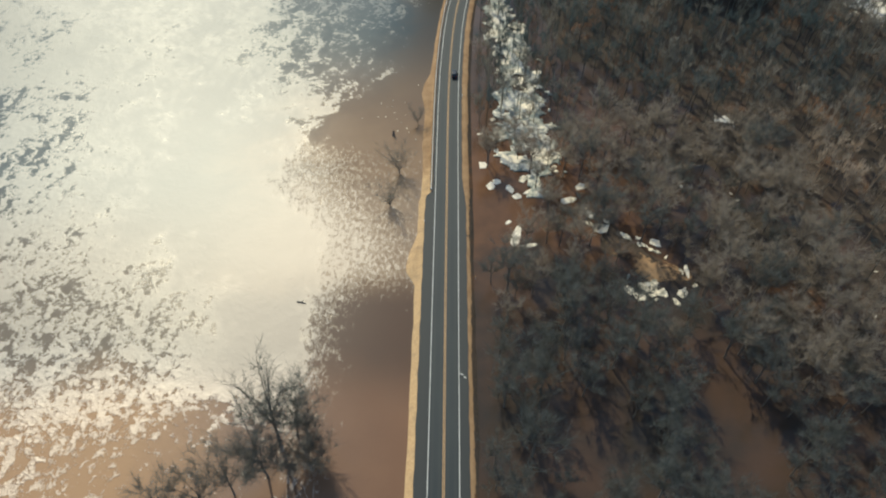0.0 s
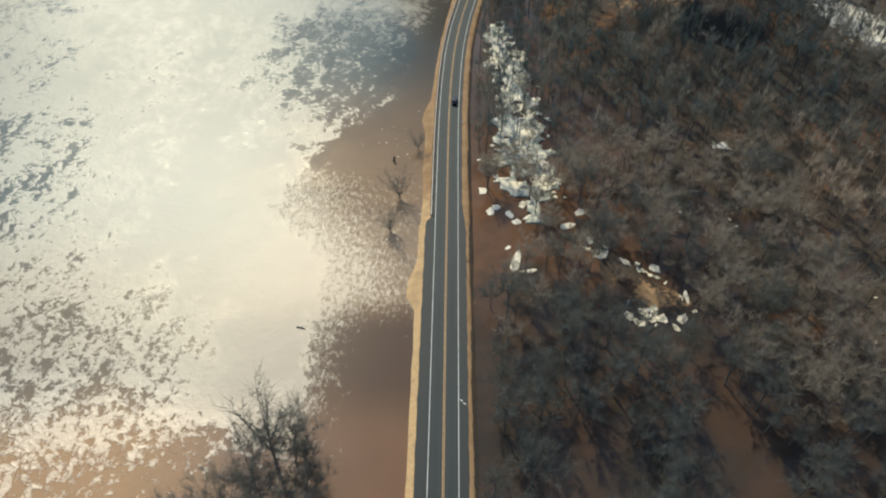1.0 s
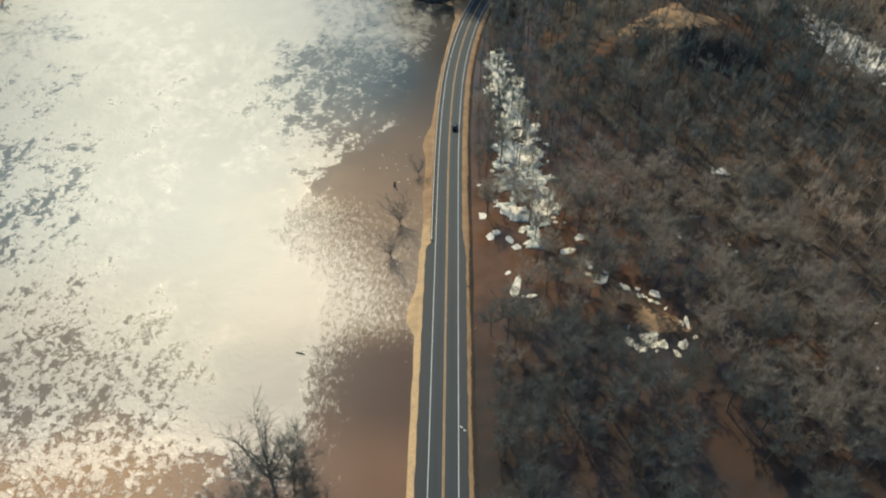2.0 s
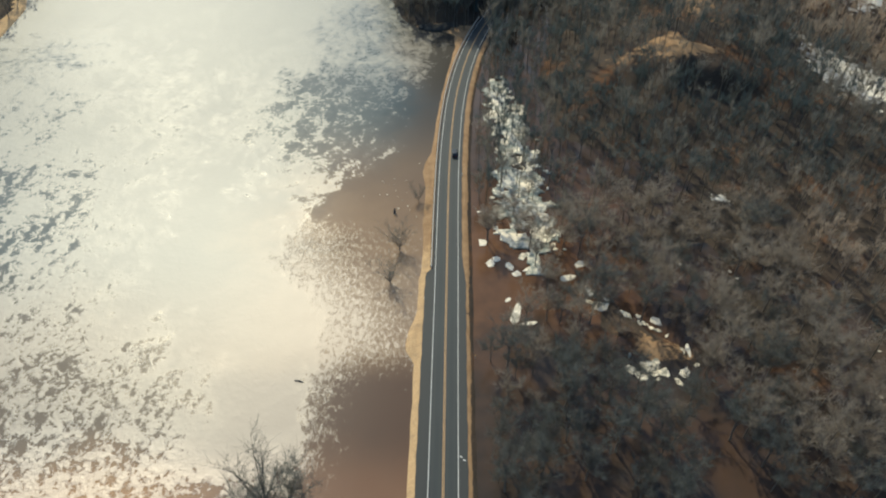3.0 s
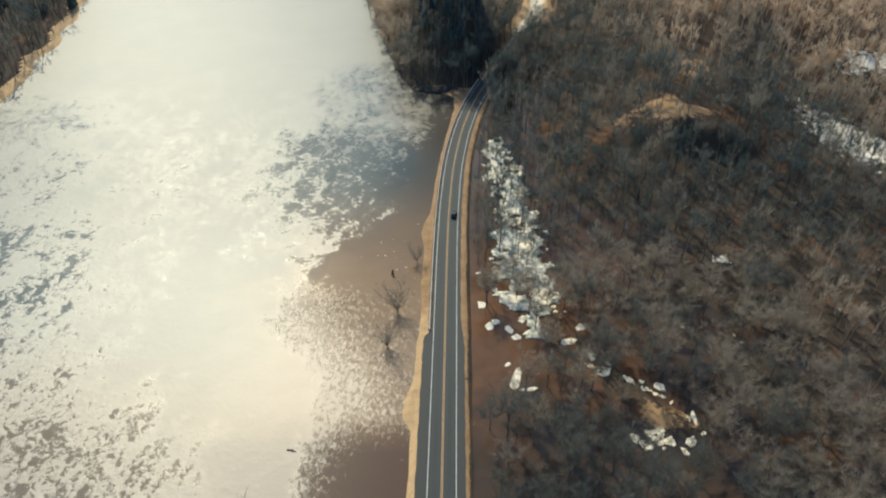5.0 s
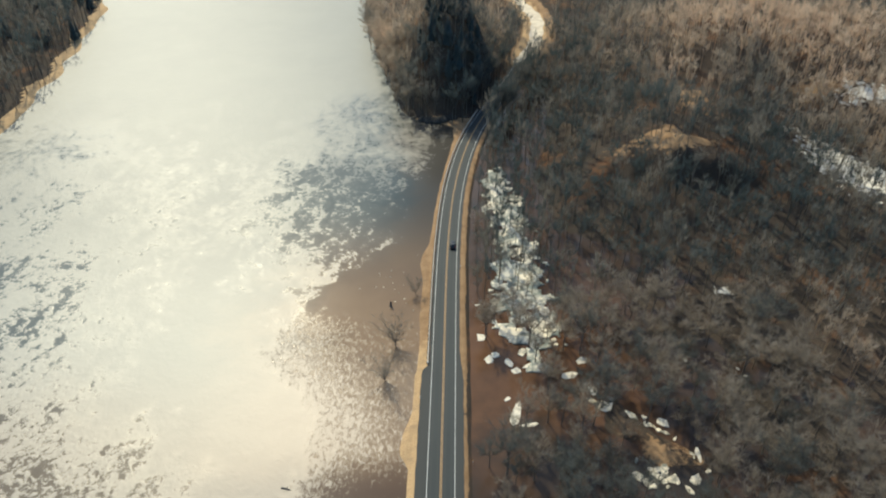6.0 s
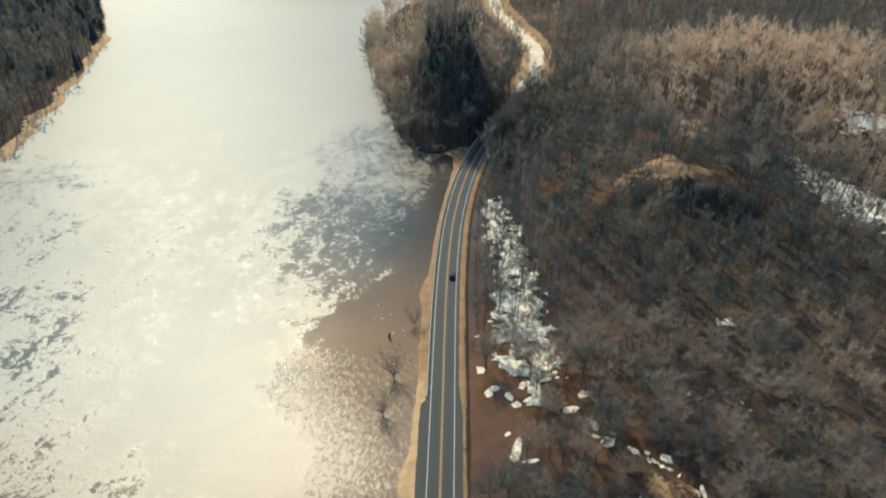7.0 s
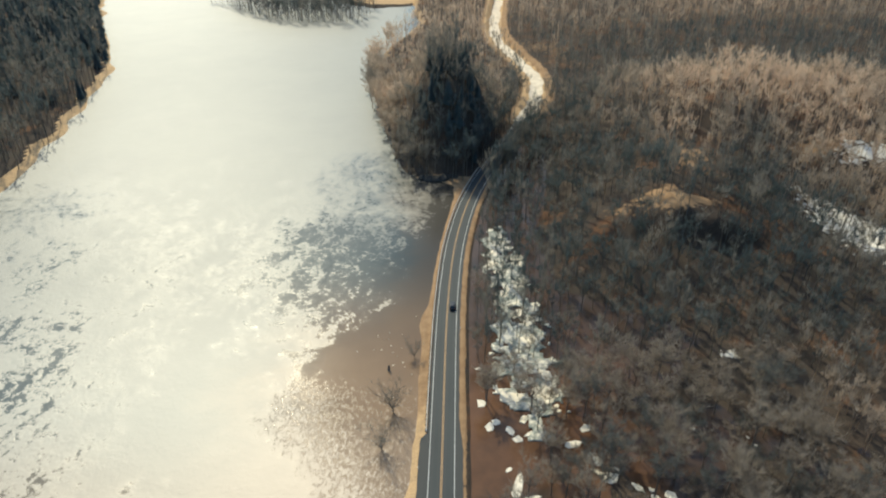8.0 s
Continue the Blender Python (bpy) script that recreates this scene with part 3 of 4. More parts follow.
# ---- trees ----
class Soup:
    """Collects tapered tubes and spikes as arrays."""

    def __init__(self):
        self.v, self.t, self.n = [], [], 0

    def tube(self, pts, radii, sides):
        pts = np.asarray(pts, float)
        k = len(pts)
        ax = np.gradient(pts, axis=0)
        ax /= np.linalg.norm(ax, axis=1)[:, None] + 1e-9
        ref = np.where(np.abs(ax[:, 2:3]) > 0.9, np.array([[1.0, 0, 0]]), np.array([[0, 0, 1.0]]))
        u = np.cross(ax, ref)
        u /= np.linalg.norm(u, axis=1)[:, None] + 1e-9
        w = np.cross(ax, u)
        an = np.arange(sides) * 2 * np.pi / sides
        ring = pts[:, None] + np.asarray(radii)[:, None, None] * (u[:, None] * np.cos(an)[None, :, None] + w[:, None] * np.sin(an)[None, :, None])
        self.v.append(ring.reshape(-1, 3))
        for i in range(k - 1):
            a = self.n + i * sides + np.arange(sides)
            b = self.n + i * sides + (np.arange(sides) + 1) % sides
            self.t.append(np.stack([a, b, b + sides], 1))
            self.t.append(np.stack([a, b + sides, a + sides], 1))
        self.n += k * sides

    def spikes(self, base, tip, rad):
        """Many three-sided tapered twigs at once."""
        base, tip = np.asarray(base, float), np.asarray(tip, float)
        m = len(base)
        ax = tip - base
        ax /= np.linalg.norm(ax, axis=1)[:, None] + 1e-9
        u = np.cross(ax, np.array([0.31, 0.52, 0.79]))
        u /= np.linalg.norm(u, axis=1)[:, None] + 1e-9
        w = np.cross(ax, u)
        r = np.asarray(rad).reshape(-1, 1)
        p = np.stack([base + r * u, base + r * (-0.5 * u + 0.866 * w), base + r * (-0.5 * u - 0.866 * w), tip], 1)
        self.v.append(p.reshape(-1, 3))
        o = self.n + 4 * np.arange(m)[:, None]
        self.t.append(np.concatenate([o + np.array([[0, 1, 3]]), o + np.array([[1, 2, 3]]), o + np.array([[2, 0, 3]])]))
        self.n += 4 * m

    def slivers(self, base, tip, rad):
        """The outermost hair-fine twigs, one thin triangle each."""
        base, tip = np.asarray(base, float), np.asarray(tip, float)
        m = len(base)
        ax = tip - base
        u = np.cross(ax, np.random.RandomState(m).normal(0, 1, (m, 3)))
        u *= np.asarray(rad).reshape(-1, 1) / (np.linalg.norm(u, axis=1)[:, None] + 1e-9)
        self.v.append(np.stack([base + u, base - u, tip], 1).reshape(-1, 3))
        self.t.append(self.n + np.arange(3 * m).reshape(m, 3))
        self.n += 3 * m

    def arrays(self):
        return np.concatenate(self.v), np.concatenate(self.t)


def grow_tree(rs, height, spread, limbs, branches, twigs, level=0, lean=(0, 0), fork=0.3, stem=0.52):
    """A bare broad-leaved tree: (trunk and limbs), (branches and twigs). level 0 is the finest."""
    wood, fine = Soup(), Soup()
    lean = np.array([lean[0], lean[1], 0.0])
    sides, seg = (6, 5) if level == 0 else ((4, 4) if level == 1 else (3, 3))
    r0 = height * (0.0118, 0.0092, 0.0092)[level]
    tz = np.linspace(0, stem, seg)
    wob = np.cumsum(rs.normal(0, 0.006, (seg, 2)), axis=0) * height
    wob[0] = 0
    trunk = np.stack([wob[:, 0], wob[:, 1], tz * height], 1) + lean * (tz[:, None] ** 1.3) * height
    trunk[0, 2] = -0.8
    wood.tube(trunk, r0 * (1.25 - 1.1 * tz), sides)
    tb, tt, tr = [], [], []
    for i in range(limbs):
        h = rs.uniform(min(fork, stem * 0.6), stem) if i else stem
        p0 = np.array([np.interp(h, tz, trunk[:, k]) for k in range(3)])
        an = 2 * np.pi * (i * 0.382 + rs.uniform(-0.1, 0.1))
        out = spread * rs.uniform(0.55, 1.0) * (0.35 if i == 0 else 1.0)
        top = height * rs.uniform(0.78, 1.0) - (1 - h) * 0.1 * height if i else height
        end = p0 + np.array([np.cos(an) * out, np.sin(an) * out, 0]) + lean * 0.3 * height
        end[2] = max(top - 0.16 * out * rs.uniform(0.3, 1.6), p0[2] + 0.15 * height)
        ls = np.linspace(0, 1, 4 if level < 2 else 3)
        bend = rs.normal(0, 0.02, (len(ls), 3)) * out
        bend[0] = 0
        path = p0 + (end - p0) * ls[:, None] + bend
        path[:, 2] -= np.sin(ls * np.pi) * 0.10 * out * -0.3
        if level < 2:
            wood.tube(path, r0 * (0.55 - 0.48 * ls), 4 if level == 0 else 3)
        else:
            wood.spikes(path[:1], path[-1:], [r0 * 0.5])
        bb, bt = [], []
        for j in range(branches):
            s = rs.uniform(0.16, 1.0)
            q0 = np.array([np.interp(s, ls, path[:, k]) for k in range(3)])
            d = rs.normal(0, 1, 3)
            d[2] = abs(d[2]) * 0.55 + (0.25, 0.8, 1.0)[level]
            d += (end - p0) / (np.linalg.norm(end - p0) + 1e-6) * 0.7
            d /= np.linalg.norm(d)
            ln = spread * rs.uniform(0.22, 0.55)
            q1 = q0 + d * ln
            bb.append(q0)
            bt.append(q1)
            m = twigs
            s2 = rs.uniform(0.2, 1.0, (m, 1))
            e = rs.normal(0, 1, (m, 3))
            e[:, 2] = np.abs(e[:, 2]) * 0.8 + (0.1, 1.1, 1.6)[level]
            e = e / (np.linalg.norm(e, axis=1)[:, None] + 1e-6) + d * (0.6, 0.25, 0.2)[level]
            b0 = q0 + (q1 - q0) * s2
            tb.append(b0)
            tt.append(b0 + e * spread * rs.uniform(0.14, 0.38, (m, 1)) * (1.0, 1.75, 1.9)[level])
            tr.append(np.full(m, 1.0))
        fine.spikes(np.array(bb), np.array(bt), np.full(len(bb), r0 * 0.17))
    fine.slivers(np.concatenate(tb), np.concatenate(tt), np.concatenate(tr) * (0.030 + 0.0012 * height) * (0.55, 0.85, 1.35)[level])
    return wood.arrays(), fine.arrays()


rs = np.random.RandomState(7)
NEAR = [grow_tree(rs, 1.0 * h, s, l, 9, 24, 0, lean=(rs.normal(0, 0.025), rs.normal(0, 0.025))) for h, s, l in
        ((15, 5.2, 7), (17, 5.6, 8), (13, 4.8, 7), (18, 5.0, 7), (12, 4.4, 6), (16, 6.2, 8), (9, 3.6, 6))]
MID = [grow_tree(rs, h, s, l, 5, 12, 1, lean=(rs.normal(0, 0.010), rs.normal(0, 0.010)), fork=0.34, stem=0.68) for h, s, l in
       ((16, 3.8, 6), (18, 4.2, 6), (14, 3.7, 5), (17, 4.4, 6), (13, 3.5, 5), (15, 3.6, 6), (19, 3.8, 5), (11, 3.2, 5))]
FAR = [grow_tree(rs, h, s, l, 4, 7, 2, fork=0.36, stem=0.74) for h, s, l in ((17, 3.6, 5), (20, 3.9, 5), (15, 3.6, 4), (18, 4.2, 5), (21, 3.2, 4))]


def tree_kind(arrs, name, tone=0.0):
    """A tree thing of trunk and crown, kept aside to be copied."""
    (wv, wt), (fv, ft) = arrs
    base = new(name)
    tint = np.full(len(wv), 0.5)
    a = new("trunk", fast_mesh("trunk", wv, wt, M_BARK, {"tint": tint}))
    b = new("crown", fast_mesh("crown", fv, ft, M_TWIG, {"tint": np.resize(tone + 0.02 + 0.14 * np.random.RandomState(3).rand(len(fv) // 12 + 1).repeat(12), len(fv))}))
    a.parent = b.parent = base
    return base


def scatter(x0, x1, y0, y1, gap, seed, keep):
    """Plan points on a loose grid, thinned by keep(x, y)."""
    r = np.random.RandomState(seed)
    gx, gy = np.meshgrid(np.arange(x0, x1, gap), np.arange(y0, y1, gap), indexing="ij")
    p = np.stack([gx.ravel(), gy.ravel()], 1) + r.uniform(-0.5, 0.5, (gx.size, 2)) * gap * 0.95
    return p[keep(p[:, 0], p[:, 1], r)]


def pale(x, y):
    """Sunlight and shade put into the twig colour: crest and far plain paler, hollows and shaded slopes darker."""
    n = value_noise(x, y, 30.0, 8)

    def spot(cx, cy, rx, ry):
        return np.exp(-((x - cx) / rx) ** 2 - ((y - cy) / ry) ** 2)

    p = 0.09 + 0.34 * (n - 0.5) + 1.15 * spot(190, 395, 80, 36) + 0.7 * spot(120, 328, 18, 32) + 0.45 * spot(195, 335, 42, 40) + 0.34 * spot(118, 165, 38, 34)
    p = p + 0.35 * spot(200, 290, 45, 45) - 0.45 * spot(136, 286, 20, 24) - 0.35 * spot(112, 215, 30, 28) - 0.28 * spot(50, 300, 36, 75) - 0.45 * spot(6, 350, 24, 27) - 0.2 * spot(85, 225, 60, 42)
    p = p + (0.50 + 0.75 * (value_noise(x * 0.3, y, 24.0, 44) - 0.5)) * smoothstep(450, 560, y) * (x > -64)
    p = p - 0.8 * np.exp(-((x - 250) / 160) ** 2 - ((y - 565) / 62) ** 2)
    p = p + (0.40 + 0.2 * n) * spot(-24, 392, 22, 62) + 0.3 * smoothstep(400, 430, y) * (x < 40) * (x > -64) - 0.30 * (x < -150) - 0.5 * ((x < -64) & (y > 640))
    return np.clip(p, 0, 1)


def woods(name, pts, kinds, label, seed, lo=0.75, hi=1.2, tall=1.0):
    """Many trees as one wood."""
    r = np.random.RandomState(seed)
    z = land(pts[:, 0], pts[:, 1])[0]
    vs, ts, tints, n = [], [], [], 0
    for (x, y), h in zip(pts, z):
        (wv, wt), (fv, ft) = kinds[r.randint(len(kinds))]
        an, s, sz = r.uniform(0, 6.283), r.uniform(lo, hi), r.uniform(0.85, 1.15) * tall
        ca, sa = np.cos(an) * s, np.sin(an) * s
        # painted light and shade from pale(), varied at random for each tree
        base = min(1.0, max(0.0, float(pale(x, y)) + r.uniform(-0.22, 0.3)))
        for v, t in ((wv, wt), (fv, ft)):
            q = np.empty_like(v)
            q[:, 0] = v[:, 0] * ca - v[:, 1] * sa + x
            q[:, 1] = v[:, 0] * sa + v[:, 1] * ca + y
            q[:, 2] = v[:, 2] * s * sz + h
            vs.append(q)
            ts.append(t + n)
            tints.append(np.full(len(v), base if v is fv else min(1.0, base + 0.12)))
            n += len(v)
    ob = new(name, fast_mesh(name, np.concatenate(vs), np.concatenate(ts), M_TWIG, {"tint": np.concatenate(tints)}))
    return tagged(ob, label, "woods", kind="stuff")


def on_land(x, y, low=-1.2):
    z = land(x, y)[0]
    return z > low


def off_road(x, y, gap=10.0):
    return np.abs(x - np.interp(y, LINE_Y, LINE_X)) > gap


def in_ice(x, y):
    mid = np.interp(y, [150, 160, 174, 185, 197, 224, 240, 258, 275], [30, 29.3, 29.1, 28.3, 27.5, 28.5, 27.2, 25, 25])
    return (np.abs(x - mid) < np.interp(y, [150, 160, 174, 185, 197, 224, 240, 258, 275], [3.5, 7, 9.2, 10.8, 9.5, 7.5, 7.3, 6.5, 3.5])) & (y > 150) & (y < 276)


def clearing(x, y):
    c = ((x - 34) / 10) ** 2 + ((y - 70) / 11) ** 2 < 1
    c |= ((x - 67 - (y - 70) * 0.0) / 7) ** 2 + ((y - 72) / 22) ** 2 < 1
    c |= ((x - 20) / 11) ** 2 + ((y - 143) / 15) ** 2 < 1
    c |= ((x - 59) / 9) ** 2 + ((y - 114 + (x - 60) * 0.5) / 3.5) ** 2 < 1
    c |= ((x - 58) / 9) ** 2 + ((y - 122 + (x - 60) * 0.5) / 4.5) ** 2 < 1
    c |= ((x - 95) / 12) ** 2 + ((y - 262) / 3.5) ** 2 < 1
    return c


def keep_plain(x, y, r):
    k = off_road(x, y, 11) & ~clearing(x, y)
    k &= ~(in_ice(x, y) & (r.rand(len(x)) < 0.2))
    return k & (r.rand(len(x)) < 0.92)


near_pts = scatter(12, 112, 52, 180, 6.3, 11, keep_plain)
kinds = [tree_kind(a, "bare_tree") for a in NEAR] + [tree_kind(a, "bare_tree", 0.30) for a in NEAR]
used = [False] * len(kinds)
r = np.random.RandomState(5)
near_pts = near_pts[np.random.RandomState(1).permutation(len(near_pts))]
extra_pts = near_pts[295:]
near_pts = near_pts[:295]
heights = land(near_pts[:, 0], near_pts[:, 1])[0]
for (x, y), h in zip(near_pts, heights):
    k = r.randint(len(NEAR)) + (len(NEAR) if r.rand() < max(smoothstep(85, 150, y), smoothstep(50, 80, x) * smoothstep(70, 100, y)) * 0.85 else 0)
    m = pose(x, y, h, 0, 0, r.uniform(0, 360)) @ Matrix.Diagonal((1, 1, 1, 1))
    if used[k]:
        ob = copy_thing(kinds[k], m)
    else:
        ob, used[k] = kinds[k], True
        ob.matrix_basis = m
    s = r.uniform(0.72, 1.12)
    ob.scale = (s, s, s * r.uniform(0.85, 1.1))
    tagged(ob, "bare brownish tree standing in the flooded wood" if k >= len(NEAR) else "bare dark grey tree standing in the flooded wood", "tree", "trees of the flooded wood")


def keep_hill(x, y, r):
    k = off_road(x, y, np.where(y > 305, 6.6, 10.0)) & ~clearing(x, y) & on_land(x, y) & (x > np.interp(y, LINE_Y, LINE_X))
    k &= ~((x > 10) & (x < 115) & (y > 50) & (y < 183))
    k &= ~(in_ice(x, y) & (r.rand(len(x)) < 0.2))
    open_slope = 0.55 * np.exp(-((x - 120) / 17) ** 2 - ((y - 320) / 32) ** 2) + 0.2 * np.exp(-(((x - 182) + (y - 265) * 0.30) / 18) ** 2 - ((y - 268) / 46) ** 2)
    return k & (r.rand(len(x)) < 0.62 + 0.75 * value_noise(x, y, 26.0, 12) - open_slope)


def verge_row(y0, y1, o0, o1, gap, seed):
    r = np.random.RandomState(seed)
    ys = np.arange(y0, y1, gap) + r.uniform(-0.4, 0.4, len(np.arange(y0, y1, gap))) * gap
    return np.stack([np.interp(ys, LINE_Y, LINE_X) + r.uniform(o0, o1, len(ys)), ys], 1)


bend_pts = np.concatenate([verge_row(316, 400, 6.2, 10.0, 1.6, 61), verge_row(346, 425, -10.0, -6.2, 2.4, 62), verge_row(330, 395, 9.0, 16.0, 2.0, 63)])
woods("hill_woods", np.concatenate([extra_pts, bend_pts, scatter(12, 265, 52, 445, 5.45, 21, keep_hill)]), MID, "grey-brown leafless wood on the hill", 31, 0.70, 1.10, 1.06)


def keep_far(x, y, r):
    k = off_road(x, y, 11) & on_land(x, y, 0.2) & (x > np.interp(y, BANK_Y, BANK_X) + 2)
    k &= ~((x > 12) & (x < 265) & (y < 445) & (x > np.interp(y, LINE_Y, LINE_X)))
    k &= np.abs(x) < y * 0.72 + 40
    return k


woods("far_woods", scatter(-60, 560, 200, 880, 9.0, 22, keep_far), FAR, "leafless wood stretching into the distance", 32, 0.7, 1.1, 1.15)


def keep_point(x, y, r):
    return on_land(x, y, -1.1) & off_road(x, y, 6.8) & (x < np.interp(y, LINE_Y, LINE_X)) & (x > np.interp(y, BANK_Y, BANK_X) - 3.5) & (y > 324) & (((x - 16) / 12) ** 2 + ((y - 401) / 9) ** 2 > 1)


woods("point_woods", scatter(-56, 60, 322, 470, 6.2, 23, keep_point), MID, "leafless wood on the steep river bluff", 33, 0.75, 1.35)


def shore_trees(seed):
    """Single trees along the water's edge of the point."""
    r = np.random.RandomState(seed)
    ys = np.sort(r.uniform(334, 600, 64))
    return np.stack([np.interp(ys, BANK_Y, BANK_X) + r.uniform(-3.0, 6.0, len(ys)), ys], 1)


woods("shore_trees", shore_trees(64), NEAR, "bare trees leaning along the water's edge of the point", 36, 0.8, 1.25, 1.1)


def keep_left(x, y, r):
    return (x < np.interp(y, FAR_Y, FAR_X) - 1) & on_land(x, y, 0.1) & (r.rand(len(x)) < 1 - 0.6 * smoothstep(490, 540, y))


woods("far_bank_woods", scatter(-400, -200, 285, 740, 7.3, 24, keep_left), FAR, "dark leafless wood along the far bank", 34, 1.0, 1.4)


def keep_pen(x, y, r):
    edge = np.interp(x, [-245, -215, -180, -150, -70], [790, 752, 715, 692, 688])
    thin = smoothstep(-120, -75, x) * 0.55
    return (y > edge + 6 * (value_noise(x, y, 14.0, 66) - 0.5)) & (r.rand(len(x)) > thin)


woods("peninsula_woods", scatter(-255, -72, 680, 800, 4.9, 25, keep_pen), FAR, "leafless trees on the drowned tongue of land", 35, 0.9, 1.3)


# ---- evergreens ----
def evergreen(rs, height, width):
    """Whorls of drooping boughs, each bough a pair of bent, ragged sprays."""
    v, t = [], []
    tiers = 15
    for k in range(tiers):
        u = k / (tiers - 1)
        z = height * (0.10 + 0.88 * u)
        reach = width * (1.0 - u) ** 0.75 * rs.uniform(0.75, 1.1) + 0.25
        n = 11 if u < 0.6 else 7
        for j in range(n):
            an = 6.283 * (j + rs.uniform(-0.35, 0.35)) / n + k * 0.7
            r0, dz = reach * rs.uniform(0.7, 1.15), -reach * rs.uniform(0.18, 0.42)
            c, si, wd = np.cos(an), np.sin(an), reach * rs.uniform(0.22, 0.34)
            b = len(v)
            v += [(0, 0, z + 0.3), (c * r0 * 0.55 - si * wd, si * r0 * 0.55 + c * wd, z + dz * 0.55), (c * r0, si * r0, z + dz),
                  (c * r0 * 0.55 + si * wd, si * r0 * 0.55 - c * wd, z + dz * 0.55), (c * r0 * 0.5, si * r0 * 0.5, z + 0.12)]
            t += [(b, b + 1, b + 4), (b + 1, b + 2, b + 4), (b + 2, b + 3, b + 4), (b + 3, b, b + 4)]
    b = len(v)
    for j in range(5):
        an = 6.283 * j / 5
        v += [(0.22 * np.cos(an), 0.22 * np.sin(an), -0.6), (0.05 * np.cos(an), 0.05 * np.sin(an), height * 0.9)]
    for j in range(5):
        p, q = b + 2 * j, b + 2 * ((j + 1) % 5)
        t += [(p, q, q + 1), (p, q + 1, p + 1)]
    return np.array(v), np.array(t)


def evergreens(name, pts, label, seed):
    rs = np.random.RandomState(seed)
    kinds = [evergreen(rs, h, w) for h, w in ((15, 3.2), (18, 3.6), (13, 3.4), (16, 2.8))]
    z = land(pts[:, 0], pts[:, 1])[0]
    vs, ts, n = [], [], 0
    for (x, y), h in zip(pts, z):
        v, t = kinds[rs.randint(4)]
        an, s = rs.uniform(0, 6.283), rs.uniform(0.75, 1.25)
        q = np.stack([(v[:, 0] * np.cos(an) - v[:, 1] * np.sin(an)) * s + x, (v[:, 0] * np.sin(an) + v[:, 1] * np.cos(an)) * s + y, v[:, 2] * s + h], 1)
        vs.append(q)
        ts.append(t + n)
        n += len(v)
    tints = rs.uniform(0, 1, n)
    ob = new(name, fast_mesh(name, np.concatenate(vs), np.concatenate(ts), M_NEEDLE, {"tint": tints}))
    return tagged(ob, label, "woods", kind="stuff")


def keep_dark(x, y, r):
    return (x < np.interp(y, FAR_Y, FAR_X) - 2) & on_land(x, y, 0.1) & (value_noise(x, y, 45.0, 19) > 0.5 - 0.42 * smoothstep(480, 545, y))


evergreens("far_bank_evergreens", scatter(-440, -230, 450, 840, 11.5, 71, keep_dark), "dark green evergreens along the far bank", 72)
evergreens("bluff_evergreens", scatter(-22, 30, 334, 396, 6.4, 73, lambda x, y, r: off_road(x, y, 9) & (((x - 8) / 19) ** 2 + ((y - 368) / 27) ** 2 < 1) & (r.rand(len(x)) < 0.62) & (x < np.interp(y, LINE_Y, LINE_X))),
           "dark evergreens on the steep bluff", 74)


# ---- trees that stand in the river ----
def river_tree(name, x, y, height, spread, limbs, branches, twigs, seed, lean, label, fork=0.3, stem=0.45):
    arrs = grow_tree(np.random.RandomState(seed), height, spread, limbs, branches, twigs, 0, lean, fork, stem)
    ob = tree_kind(arrs, name, 0.06 if stem < 0.3 else 0.02)
    ob.matrix_basis = pose(x, y, -0.6, 0, 0, 0)
    return tagged(ob, label, "tree", "trees in the river")


river_tree("cottonwood_tree", -36.8, 71.5, 29, 8.6, 14, 12, 8, 3, (0.03, 0.05), "tall bare cottonwood standing in the river", 0.22)
river_tree("cottonwood_tree", -37.5, 62.5, 20, 9.0, 13, 12, 26, 4, (-0.06, 0.05), "bare cottonwood standing in brown water", 0.25)
river_tree("cottonwood_tree", -50.0, 56.0, 16, 6.5, 9, 9, 26, 5, (0.02, 0.05), "bare cottonwood standing in brown water", 0.25)
river_tree("cottonwood_tree", -57.0, 54.0, 15, 6.0, 9, 9, 26, 6, (0.0, 0.05), "bare cottonwood standing in brown water", 0.25)
river_tree("cottonwood_tree", -32.5, 72.0, 19, 7.5, 12, 11, 26, 17, (0.08, 0.02), "bare cottonwood standing in brown water", 0.22)
river_tree("cottonwood_tree", -44.0, 58.5, 17, 6.5, 10, 9, 14, 18, (-0.04, 0.04), "bare cottonwood standing in brown water", 0.25)
river_tree("willow_tree", -29.0, 65.0, 14, 8.0, 13, 12, 36, 7, (0.05, 0.0), "low bushy willow standing in the river", 0.08, 0.26)
river_tree("willow_tree", -12.7, 161.5, 12.5, 6.6, 13, 7, 9, 8, (-0.02, 0.0), "small bare willow standing in shallow water", 0.05, 0.15)
river_tree("willow_tree", -15.0, 147.0, 11.0, 5.6, 12, 7, 9, 9, (-0.12, 0.0), "small leaning bare willow standing in shallow water", 0.05, 0.16)
river_tree("willow_tree", -7.6, 187.0, 7.0, 3.8, 9, 7, 12, 10, (-0.05, 0.0), "low bare willow beside the road bank", 0.08, 0.26)


